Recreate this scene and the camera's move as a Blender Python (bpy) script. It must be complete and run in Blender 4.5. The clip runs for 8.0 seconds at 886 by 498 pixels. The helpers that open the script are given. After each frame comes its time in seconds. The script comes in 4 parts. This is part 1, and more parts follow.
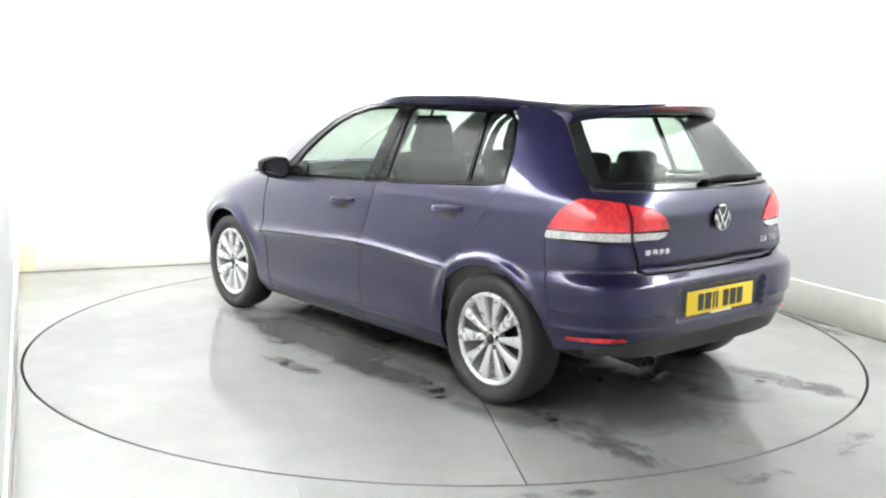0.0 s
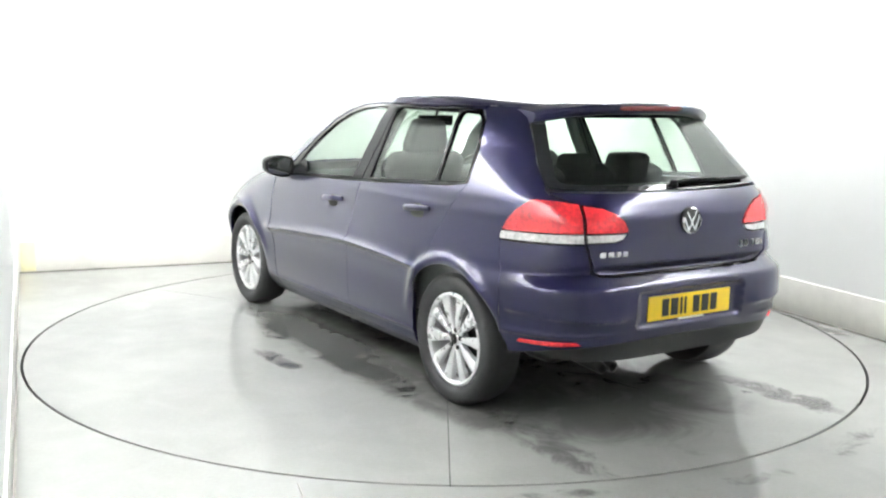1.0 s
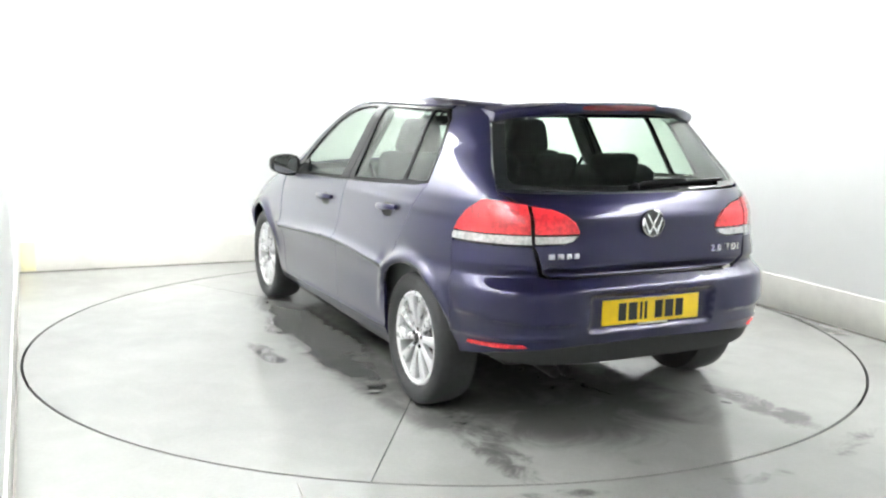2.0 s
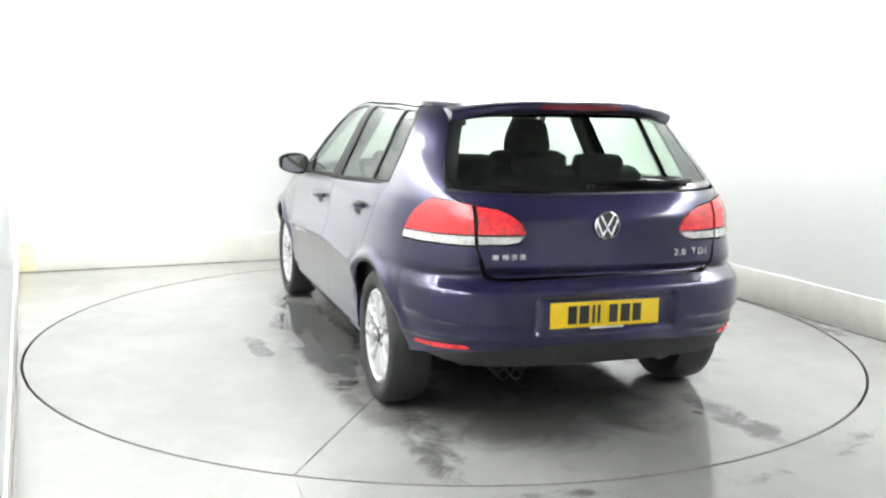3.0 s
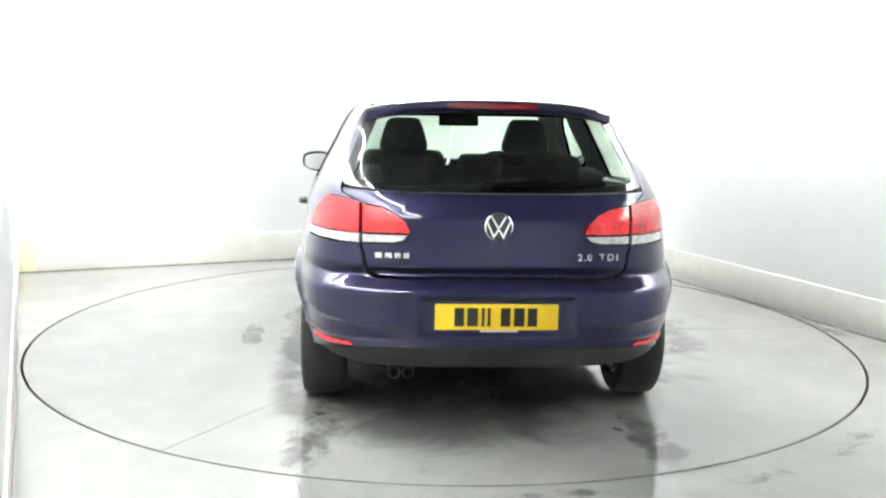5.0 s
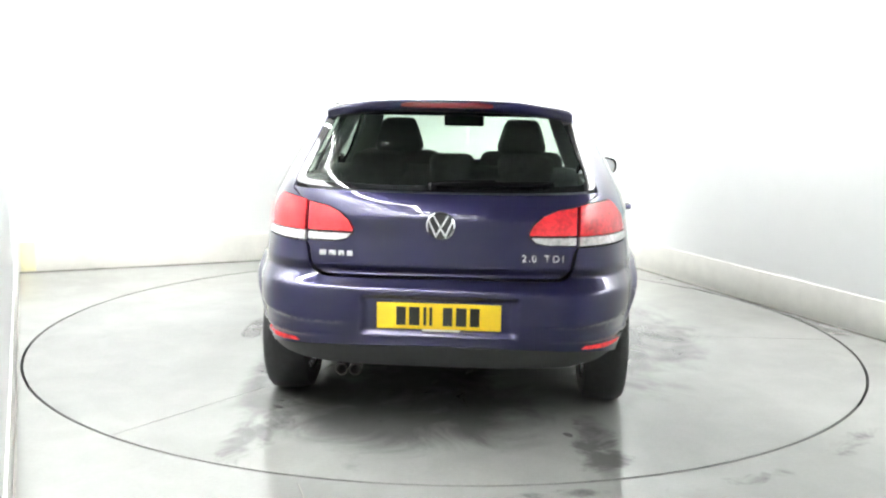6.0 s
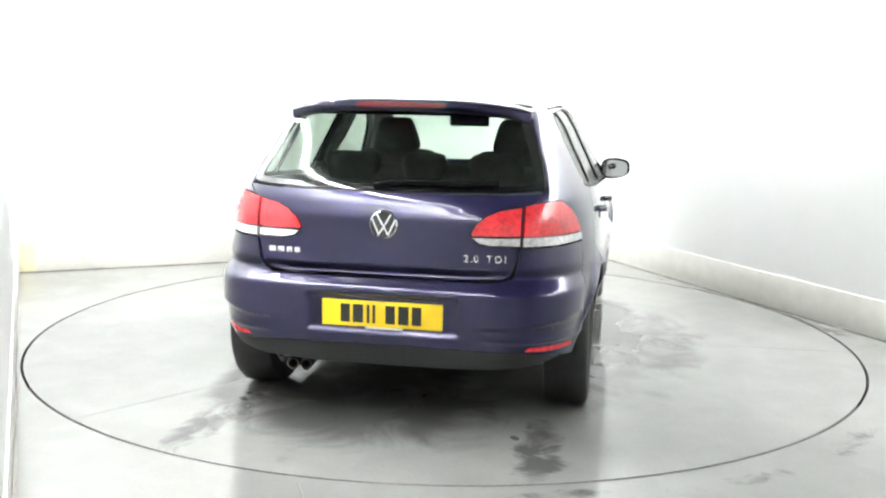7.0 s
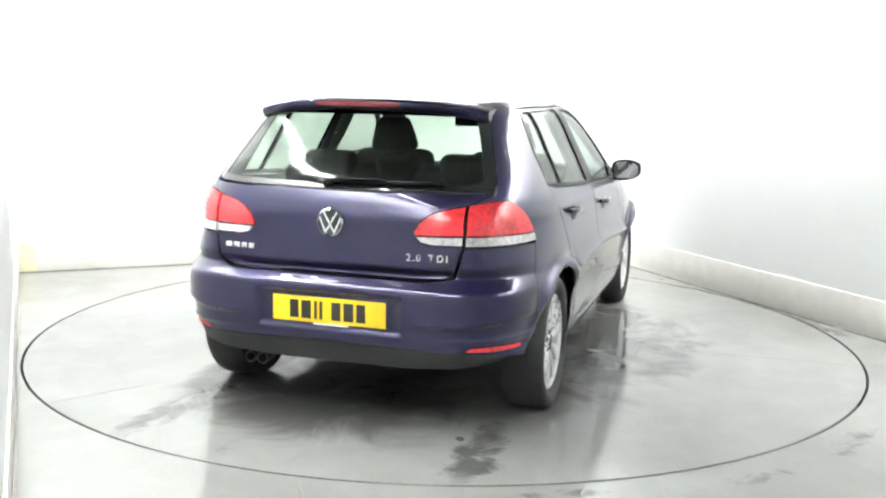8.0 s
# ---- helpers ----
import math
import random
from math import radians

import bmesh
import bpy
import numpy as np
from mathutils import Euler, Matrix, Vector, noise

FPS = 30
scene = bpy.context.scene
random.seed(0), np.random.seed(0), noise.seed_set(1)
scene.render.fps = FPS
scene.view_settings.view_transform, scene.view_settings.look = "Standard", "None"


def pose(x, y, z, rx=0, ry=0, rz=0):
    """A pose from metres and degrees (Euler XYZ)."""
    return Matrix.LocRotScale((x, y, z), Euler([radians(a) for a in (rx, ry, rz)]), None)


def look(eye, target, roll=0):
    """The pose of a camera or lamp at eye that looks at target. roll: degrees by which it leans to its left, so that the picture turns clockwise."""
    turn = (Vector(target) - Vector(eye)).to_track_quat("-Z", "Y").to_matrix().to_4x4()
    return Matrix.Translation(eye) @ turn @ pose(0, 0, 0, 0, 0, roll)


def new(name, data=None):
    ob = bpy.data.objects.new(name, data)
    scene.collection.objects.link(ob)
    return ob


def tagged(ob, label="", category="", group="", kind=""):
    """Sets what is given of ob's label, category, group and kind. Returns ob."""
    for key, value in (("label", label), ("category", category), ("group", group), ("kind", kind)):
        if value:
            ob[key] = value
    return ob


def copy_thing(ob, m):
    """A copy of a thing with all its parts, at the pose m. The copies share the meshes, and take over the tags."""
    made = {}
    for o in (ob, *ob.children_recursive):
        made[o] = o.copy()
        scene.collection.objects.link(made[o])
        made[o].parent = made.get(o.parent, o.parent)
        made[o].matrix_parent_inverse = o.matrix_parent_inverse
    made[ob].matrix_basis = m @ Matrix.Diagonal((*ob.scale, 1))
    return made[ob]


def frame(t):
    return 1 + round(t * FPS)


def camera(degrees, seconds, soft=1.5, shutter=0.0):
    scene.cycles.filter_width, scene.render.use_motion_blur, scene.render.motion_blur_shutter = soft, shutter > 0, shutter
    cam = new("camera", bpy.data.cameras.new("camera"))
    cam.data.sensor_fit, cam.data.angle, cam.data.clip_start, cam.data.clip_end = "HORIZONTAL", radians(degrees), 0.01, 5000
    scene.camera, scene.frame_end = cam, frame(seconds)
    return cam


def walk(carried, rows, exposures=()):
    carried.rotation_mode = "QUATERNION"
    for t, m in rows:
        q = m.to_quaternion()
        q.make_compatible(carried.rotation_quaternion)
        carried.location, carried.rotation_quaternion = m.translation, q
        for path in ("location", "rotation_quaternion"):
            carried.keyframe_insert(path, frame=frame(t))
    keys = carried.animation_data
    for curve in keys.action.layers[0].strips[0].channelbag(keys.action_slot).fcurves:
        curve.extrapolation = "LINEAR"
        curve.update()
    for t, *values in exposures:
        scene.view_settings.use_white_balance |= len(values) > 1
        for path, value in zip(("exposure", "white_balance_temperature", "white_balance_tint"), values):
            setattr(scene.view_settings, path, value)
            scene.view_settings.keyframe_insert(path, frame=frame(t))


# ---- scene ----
from mathutils.geometry import delaunay_2d_cdt

# ---- camera: it stands still ----
cam = camera(49.31, 8.0, soft=2.2)
EYE = Vector((0, -5.84, 1.447))
PIT, YAW = radians(9.107), radians(0.206)
AIM = EYE + Vector((-math.sin(YAW) * math.cos(PIT), math.cos(YAW) * math.cos(PIT), -math.sin(PIT)))
walk(cam, [(0, look(EYE, AIM, 1.09)), (8, look(EYE, AIM, 1.09))], exposures=[(0, 0.0), (8, 0.0)])


def heading(t):
    """Direction of the car's nose on the turntable, in degrees."""
    return 130.06 - 6.790 * t - 0.1302 * t * t + 0.00996 * t ** 3


# the bay: a rectangle turned by ROOM degrees, turntable in its middle
ROOM = 23.6
HALF, BACK, FRONT, HIGH = 2.447, 2.792, -7.6, 3.1
TABLE_R = 2.405
LINED = -5.2     # the white lining of the side walls ends here

# ---- world ----
world = bpy.data.worlds.new("world")
scene.world = world
world.use_nodes = True
world.node_tree.nodes["Background"].inputs[0].default_value = (0.9, 0.95, 1.0, 1)
world.node_tree.nodes["Background"].inputs[1].default_value = 0.05
LAMP = 142.0


# ---- materials ----
def mat(name, base=(0.5, 0.5, 0.5), rough=0.5, metal=0.0, var=0.0, scale=20.0, bump=0.0, coat=0.0, spec=0.5, ior=1.5, emit=None, rvar=0.0, detail=4, bscale=0.0):
    m = bpy.data.materials.new(name)
    m.use_nodes = True
    nt = m.node_tree
    p = nt.nodes["Principled BSDF"]
    p.inputs["Base Color"].default_value = (*base, 1)
    p.inputs["Roughness"].default_value = rough
    p.inputs["Metallic"].default_value = metal
    p.inputs["IOR"].default_value = ior
    p.inputs["Specular IOR Level"].default_value = spec
    p.inputs["Coat Weight"].default_value = coat
    p.inputs["Coat Roughness"].default_value = 0.02
    p.inputs["Coat IOR"].default_value = 1.5
    if emit:
        p.inputs["Emission Color"].default_value = (*emit[:3], 1)
        p.inputs["Emission Strength"].default_value = emit[3]
    if var or bump or rvar:
        tc = nt.nodes.new("ShaderNodeTexCoord")
        nz = nt.nodes.new("ShaderNodeTexNoise")
        nz.inputs["Scale"].default_value = scale
        nz.inputs["Detail"].default_value = detail
        nt.links.new(tc.outputs["Object"], nz.inputs["Vector"])
        nb = nt.nodes.new("ShaderNodeTexNoise")
        nb.inputs["Scale"].default_value = scale * 0.13
        nb.inputs["Detail"].default_value = 3
        nt.links.new(tc.outputs["Object"], nb.inputs["Vector"])
        add = nt.nodes.new("ShaderNodeMath")
        add.operation = "ADD"
        nt.links.new(nz.outputs["Fac"], add.inputs[0])
        nt.links.new(nb.outputs["Fac"], add.inputs[1])
        if var:
            mr = nt.nodes.new("ShaderNodeMapRange")
            mr.inputs["From Min"].default_value, mr.inputs["From Max"].default_value = 0.7, 1.3
            mr.inputs["To Min"].default_value, mr.inputs["To Max"].default_value = 1 - var, 1 + var
            nt.links.new(add.outputs[0], mr.inputs["Value"])
            vm = nt.nodes.new("ShaderNodeVectorMath")
            vm.operation = "SCALE"
            vm.inputs[0].default_value = base
            nt.links.new(mr.outputs[0], vm.inputs["Scale"])
            nt.links.new(vm.outputs[0], p.inputs["Base Color"])
        if rvar:
            mr = nt.nodes.new("ShaderNodeMapRange")
            mr.inputs["From Min"].default_value, mr.inputs["From Max"].default_value = 0.7, 1.3
            mr.inputs["To Min"].default_value, mr.inputs["To Max"].default_value = max(rough - rvar, 0.02), rough + rvar
            nt.links.new(add.outputs[0], mr.inputs["Value"])
            nt.links.new(mr.outputs[0], p.inputs["Roughness"])
        if bump:
            bp = nt.nodes.new("ShaderNodeBump")
            bp.inputs["Strength"].default_value = 0.4
            bp.inputs["Distance"].default_value = bump
            nt.links.new(nz.outputs["Fac"], bp.inputs["Height"])
            nt.links.new(bp.outputs[0], p.inputs["Normal"])
    return m


def glass_mat(name, tint):
    """Thin tinted car glass: see-through tint with a mirror gloss by Fresnel."""
    m = bpy.data.materials.new(name)
    m.use_nodes = True
    nt = m.node_tree
    nt.nodes.remove(nt.nodes["Principled BSDF"])
    out = nt.nodes["Material Output"]
    tr = nt.nodes.new("ShaderNodeBsdfTransparent")
    tr.inputs[0].default_value = (*tint, 1)
    gl = nt.nodes.new("ShaderNodeBsdfGlossy")
    gl.inputs["Roughness"].default_value = 0.09
    lw = nt.nodes.new("ShaderNodeLayerWeight")
    lw.inputs["Blend"].default_value = 0.5
    pw = nt.nodes.new("ShaderNodeMath")
    pw.operation, pw.inputs[1].default_value = "POWER", 5.0
    nt.links.new(lw.outputs["Facing"], pw.inputs[0])
    fr = nt.nodes.new("ShaderNodeMath")
    fr.operation, fr.inputs[1].default_value, fr.inputs[2].default_value = "MULTIPLY_ADD", 0.7, 0.026
    nt.links.new(pw.outputs[0], fr.inputs[0])
    mx = nt.nodes.new("ShaderNodeMixShader")
    nt.links.new(fr.outputs[0], mx.inputs[0])
    nt.links.new(tr.outputs[0], mx.inputs[1])
    nt.links.new(gl.outputs[0], mx.inputs[2])
    nt.links.new(mx.outputs[0], out.inputs[0])
    return m


def concrete(name, wet, dirty):
    """Sealed grey concrete with dust, wet patches and dark tyre-water stains."""
    m = bpy.data.materials.new(name)
    m.use_nodes = True
    nt = m.node_tree
    p = nt.nodes["Principled BSDF"]
    L = nt.links.new
    tc = nt.nodes.new("ShaderNodeTexCoord")

    def noise_node(scale, detail=5, rough=0.55, dist=0.0):
        n = nt.nodes.new("ShaderNodeTexNoise")
        n.inputs["Scale"].default_value, n.inputs["Detail"].default_value = scale, detail
        n.inputs["Roughness"].default_value, n.inputs["Distortion"].default_value = rough, dist
        L(tc.outputs["Object"], n.inputs["Vector"])
        return n.outputs["Fac"]

    def ramp(v, a, b, lo=0.0, hi=1.0):
        r = nt.nodes.new("ShaderNodeMapRange")
        r.interpolation_type = "SMOOTHSTEP"
        for k, x in (("From Min", a), ("From Max", b), ("To Min", lo), ("To Max", hi)):
            r.inputs[k].default_value = x
        L(v, r.inputs["Value"])
        return r.outputs[0]

    def op(kind, a, b):
        n = nt.nodes.new("ShaderNodeMath")
        n.operation = kind
        for i, x in enumerate((a, b)):
            if isinstance(x, (int, float)):
                n.inputs[i].default_value = x
            else:
                L(x, n.inputs[i])
        return n.outputs[0]

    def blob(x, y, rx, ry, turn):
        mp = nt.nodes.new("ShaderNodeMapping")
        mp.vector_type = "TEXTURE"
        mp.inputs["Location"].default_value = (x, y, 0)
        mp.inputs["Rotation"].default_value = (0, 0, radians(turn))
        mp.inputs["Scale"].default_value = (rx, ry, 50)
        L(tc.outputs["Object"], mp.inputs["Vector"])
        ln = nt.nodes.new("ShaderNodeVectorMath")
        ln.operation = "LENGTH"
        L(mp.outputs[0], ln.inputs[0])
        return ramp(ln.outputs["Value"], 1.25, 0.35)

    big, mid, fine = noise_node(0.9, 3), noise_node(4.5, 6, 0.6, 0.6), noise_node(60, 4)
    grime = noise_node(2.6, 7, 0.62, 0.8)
    # damp film, which also paints in the car's dark reflection, and dark broken grime where the washed car has dripped
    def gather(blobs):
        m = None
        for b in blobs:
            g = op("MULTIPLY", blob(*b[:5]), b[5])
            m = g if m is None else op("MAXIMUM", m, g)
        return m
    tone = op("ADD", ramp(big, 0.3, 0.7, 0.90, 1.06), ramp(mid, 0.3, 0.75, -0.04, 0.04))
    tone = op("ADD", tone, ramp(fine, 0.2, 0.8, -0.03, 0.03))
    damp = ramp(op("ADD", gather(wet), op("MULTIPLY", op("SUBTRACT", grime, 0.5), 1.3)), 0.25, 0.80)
    # the damp darkens the colour, partly in place of the car's reflection
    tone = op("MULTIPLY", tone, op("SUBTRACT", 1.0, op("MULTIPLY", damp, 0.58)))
    streak = noise_node(3.4, 9, 0.68, 1.0)
    dirt = ramp(op("ADD", gather(dirty), op("MULTIPLY", op("SUBTRACT", streak, 0.5), 3.2)), 0.50, 1.25)
    tone = op("MULTIPLY", tone, op("SUBTRACT", 1.0, op("MULTIPLY", dirt, 0.62)))
    rough = op("SUBTRACT", ramp(mid, 0.3, 0.7, 0.09, 0.15), op("MULTIPLY", damp, 0.02))
    vm = nt.nodes.new("ShaderNodeVectorMath")
    vm.operation = "SCALE"
    vm.inputs[0].default_value = (0.255, 0.259, 0.246)
    L(tone, vm.inputs["Scale"])
    L(vm.outputs[0], p.inputs["Base Color"])
    L(rough, p.inputs["Roughness"])
    bp = nt.nodes.new("ShaderNodeBump")
    bp.inputs["Strength"].default_value, bp.inputs["Distance"].default_value = 0.15, 0.003
    L(mid, bp.inputs["Height"])
    L(bp.outputs[0], p.inputs["Normal"])
    return m


PAINT = mat("navy_paint", (0.0135, 0.0122, 0.048), 0.28, 0.5, var=0.03, scale=30, coat=1.0, spec=0.2)
TRIM = mat("black_trim", (0.005, 0.005, 0.006), 0.22, var=0.15, scale=80, spec=0.06)
PLASTIC = mat("textured_black_plastic", (0.013, 0.013, 0.014), 0.6, var=0.2, scale=300, bump=0.0006)
LINER = mat("dark_liner", (0.020, 0.020, 0.021), 0.8, var=0.3, scale=30)
CABIN = mat("dark_cabin_trim", (0.095, 0.096, 0.096), 0.6, var=0.15, scale=60, bump=0.0005)
CLOTH = mat("charcoal_seat_cloth", (0.052, 0.052, 0.054), 0.9, var=0.3, scale=220, bump=0.001)
HEADLINER = mat("grey_headliner", (0.42, 0.42, 0.40), 0.9, var=0.06, scale=120)
RUBBER = mat("tyre_rubber", (0.017, 0.017, 0.018), 0.65, var=0.3, scale=45, bump=0.001)
ALLOY = mat("silver_alloy", (0.82, 0.82, 0.83), 0.30, 0.6, var=0.06, scale=40, rvar=0.06)
CHROME = mat("chrome", (0.86, 0.87, 0.88), 0.08, 1.0, var=0.02, scale=30)
STEEL = mat("dull_steel", (0.06, 0.058, 0.056), 0.45, 0.9, var=0.25, scale=40)
REDL = mat("red_lens", (0.74, 0.035, 0.045), 0.14, var=0.38, scale=55, bump=0.002, coat=0.7)
REDD = mat("dark_red_lens", (0.11, 0.006, 0.010), 0.15, var=0.06, scale=12, coat=0.6)
CLEARL = mat("clear_lens", (0.80, 0.80, 0.79), 0.14, 0.3, var=0.38, scale=60, bump=0.002, coat=0.8)
YELLOW = mat("yellow_plate", (0.95, 0.66, 0.014), 0.3, var=0.05, scale=25, coat=0.3)
INK = mat("plate_ink", (0.015, 0.014, 0.012), 0.4)
GLASS = glass_mat("tinted_glass", (0.87, 0.92, 0.878))
FRIT = mat("black_glass_border", (0.010, 0.011, 0.012), 0.06, coat=0.5)
MIRROR = mat("mirror_glass", (0.85, 0.87, 0.88), 0.02, 1.0)
WALL = mat("white_wall_paint", (0.86, 0.87, 0.86), 0.75, var=0.015, scale=5, bump=0.0008)
KERBM = mat("worn_cream_paint", (0.76, 0.75, 0.70), 0.5, var=0.07, scale=9, bump=0.001, rvar=0.1)
CEILM = mat("dark_ceiling_paint", (0.10, 0.10, 0.105), 0.8, var=0.08, scale=4)
GREYW = mat("pale_grey_bounce", (0.80, 0.80, 0.80), 0.8, var=0.08, scale=4)
ADDED_STRIP = mat("added_strip_diffuser", (0.8, 0.8, 0.8), 0.6, emit=(0.985, 1.0, 0.995, LAMP))
TAPE = mat("yellowed_tape", (0.80, 0.76, 0.50), 0.5, var=0.08, scale=12)
JOINT = mat("grimy_sealant", (0.22, 0.21, 0.19), 0.6, var=0.3, scale=14)
GAP_SHADE = mat("painted_gap_shade", (0.02, 0.02, 0.018), 0.7, var=0.3, scale=25)
# x, y, half-length, half-width, turn, strength of each damp or dirty patch on the turntable; damp ones also paint the
# car's reflection
WET_AND_REFLECTION = [(0.0, -1.25, 1.3, 0.40, 0, 0.55), (-1.45, 0.1, 0.85, 0.85, 0, 0.75), (-1.0, 0.75, 1.1, 0.28, 4, 0.7), (0.0, 0.76, 1.6, 0.25, 0, 0.85), (0.0, -0.95, 1.5, 0.40, 0, 0.75), (0.2, 0, 1.9, 0.7, 0, 0.8)]
DIRT = [(-1.80, 0.69, 0.65, 0.15, -4, 1.05), (-1.92, -0.76, 0.52, 0.14, 3, 1.05), (-1.80, -0.645, 0.04, 0.025, 30, 1.6), (-0.6, 0.85, 0.9, 0.16, 2, 0.9), (0.3, 0.95, 1.0, 0.12, 0, 0.6), (-0.11, 1.16, 0.36, 0.08, 4, 1.1),
        (0.1, -0.95, 1.2, 0.12, 0, 0.65), (-1.3, 0.0, 0.5, 0.4, 0, 0.45)]
FLOORM = concrete("sealed_concrete", [(2.6, -2.1, 0.5, 0.2, 120, 0.7), (1.9, -2.3, 0.4, 0.12, 40, 0.6)], [(0.42, -2.47, 0.25, 0.06, 10, 0.95), (1.15, -2.30, 0.36, 0.08, 25, 0.7), (1.72, -1.88, 0.5, 0.10, 45, 0.65), (2.2, 0.80, 1.5, 0.10, 113.6, 0.8)])
TABLEM = concrete("wet_sealed_concrete", WET_AND_REFLECTION, DIRT)


# ---- mesh helpers ----
def link(name, me, material, parent=None, label="", kind=""):
    ob = new(name, me)
    for m in material if isinstance(material, (list, tuple)) else [material]:
        me.materials.append(m)
    if parent is not None:
        ob.parent = parent
    return tagged(ob, label, kind=kind)


def part(name, bm, material, parent=None, label="", smooth=True, kind=""):
    me = bpy.data.meshes.new(name)
    bm.normal_update()
    bm.to_mesh(me)
    bm.free()
    if smooth:
        me.shade_smooth()
        me.set_sharp_from_angle(angle=radians(38))
    return link(name, me, material, parent, label, kind)


def box_bm(cx, cy, cz, sx, sy, sz, bev=0.0, seg=2, m=None):
    bm = bmesh.new()
    bmesh.ops.create_cube(bm, size=1, matrix=Matrix.Translation((cx, cy, cz)) @ Matrix.Diagonal((sx, sy, sz, 1)))
    if bev:
        bmesh.ops.bevel(bm, geom=bm.edges[:] + bm.verts[:], offset=bev, segments=seg, profile=0.6, affect="EDGES")
    if m is not None:
        bmesh.ops.transform(bm, matrix=m, verts=bm.verts)
    return bm


def merge(*bms):
    out = bmesh.new()
    for b in bms:
        me = bpy.data.meshes.new("tmp")
        b.to_mesh(me)
        b.free()
        out.from_mesh(me)
        bpy.data.meshes.remove(me)
    return out


def lathe_bm(profile, seg=48, closed=True):
    """Rings about the y axis from (radius, y) points."""
    bm = bmesh.new()
    rings = []
    for r, y in profile:
        rings.append([bm.verts.new((r * math.cos(a), y, r * math.sin(a))) for a in (2 * math.pi * i / seg for i in range(seg))])
    n = len(rings)
    for k in range(n if closed else n - 1):
        a, b = rings[k], rings[(k + 1) % n]
        for i in range(seg):
            j = (i + 1) % seg
            bm.faces.new((a[i], a[j], b[j], b[i]))
    bmesh.ops.recalc_face_normals(bm, faces=bm.faces)
    return bm


def prism_bm(poly, z0, z1):
    """Upright prism on a plan polygon."""
    bm = bmesh.new()
    lo = [bm.verts.new((x, y, z0)) for x, y in poly]
    hi = [bm.verts.new((x, y, z1)) for x, y in poly]
    n = len(poly)
    bm.faces.new(lo[::-1])
    bm.faces.new(hi)
    for i in range(n):
        j = (i + 1) % n
        bm.faces.new((lo[i], lo[j], hi[j], hi[i]))
    bmesh.ops.recalc_face_normals(bm, faces=bm.faces)
    return bm


def tube_bm(points, r, seg=10):
    bm = bmesh.new()
    rings = []
    for i, p in enumerate(points):
        p = Vector(p)
        d = (Vector(points[min(i + 1, len(points) - 1)]) - Vector(points[max(i - 1, 0)])).normalized()
        u = d.cross(Vector((0, 0, 1)) if abs(d.z) < 0.9 else Vector((1, 0, 0))).normalized()
        v = d.cross(u)
        rings.append([bm.verts.new(p + r * (math.cos(a) * u + math.sin(a) * v)) for a in (2 * math.pi * k / seg for k in range(seg))])
    for a, b in zip(rings, rings[1:]):
        for i in range(seg):
            j = (i + 1) % seg
            bm.faces.new((a[i], a[j], b[j], b[i]))
    bm.faces.new(rings[0])
    bm.faces.new(rings[-1])
    bmesh.ops.recalc_face_normals(bm, faces=bm.faces)
    return bm


# ---- the bay ----
TURN = Matrix.Rotation(radians(ROOM), 4, "Z")


def structure(name, bm, material, label, category):
    bmesh.ops.transform(bm, matrix=TURN, verts=bm.verts)
    ob = part(name, bm, material, None, label)
    return tagged(ob, label, category, kind="structure")


def ring_floor():
    """Floor sheet round the turntable's round opening."""
    bm = bmesh.new()
    n = 128
    rim = TABLE_R + 0.014
    x0, x1, y0, y1 = -HALF - 0.1, HALF + 0.1, FRONT - 0.1, BACK + 0.1

    def edge(a):
        dx, dy = math.cos(a), math.sin(a)
        k = min([(x1 if dx > 0 else x0) / dx if abs(dx) > 1e-6 else 1e9, (y1 if dy > 0 else y0) / dy if abs(dy) > 1e-6 else 1e9])
        return dx * k, dy * k
    angs = sorted([2 * math.pi * i / n for i in range(n)] + [math.atan2(y, x) % (2 * math.pi) for x in (x0, x1) for y in (y0, y1)])
    inn = [bm.verts.new((rim * math.cos(a), rim * math.sin(a), 0)) for a in angs]
    low = [bm.verts.new((rim * math.cos(a), rim * math.sin(a), -0.12)) for a in angs]
    out = [bm.verts.new((*edge(a), 0)) for a in angs]
    for i in range(len(angs)):
        j = (i + 1) % len(angs)
        bm.faces.new((inn[i], out[i], out[j], inn[j]))
        # side and bottom of the gap coloured dark, for the shade inside it
        bm.faces.new((inn[i], inn[j], low[j], low[i])).material_index = 1
    bm.faces.new(low).material_index = 1
    bmesh.ops.recalc_face_normals(bm, faces=bm.faces)
    ob = structure("floor", bm, [FLOORM, GAP_SHADE], "sealed pale grey concrete floor with damp stains", "floor")
    return ob


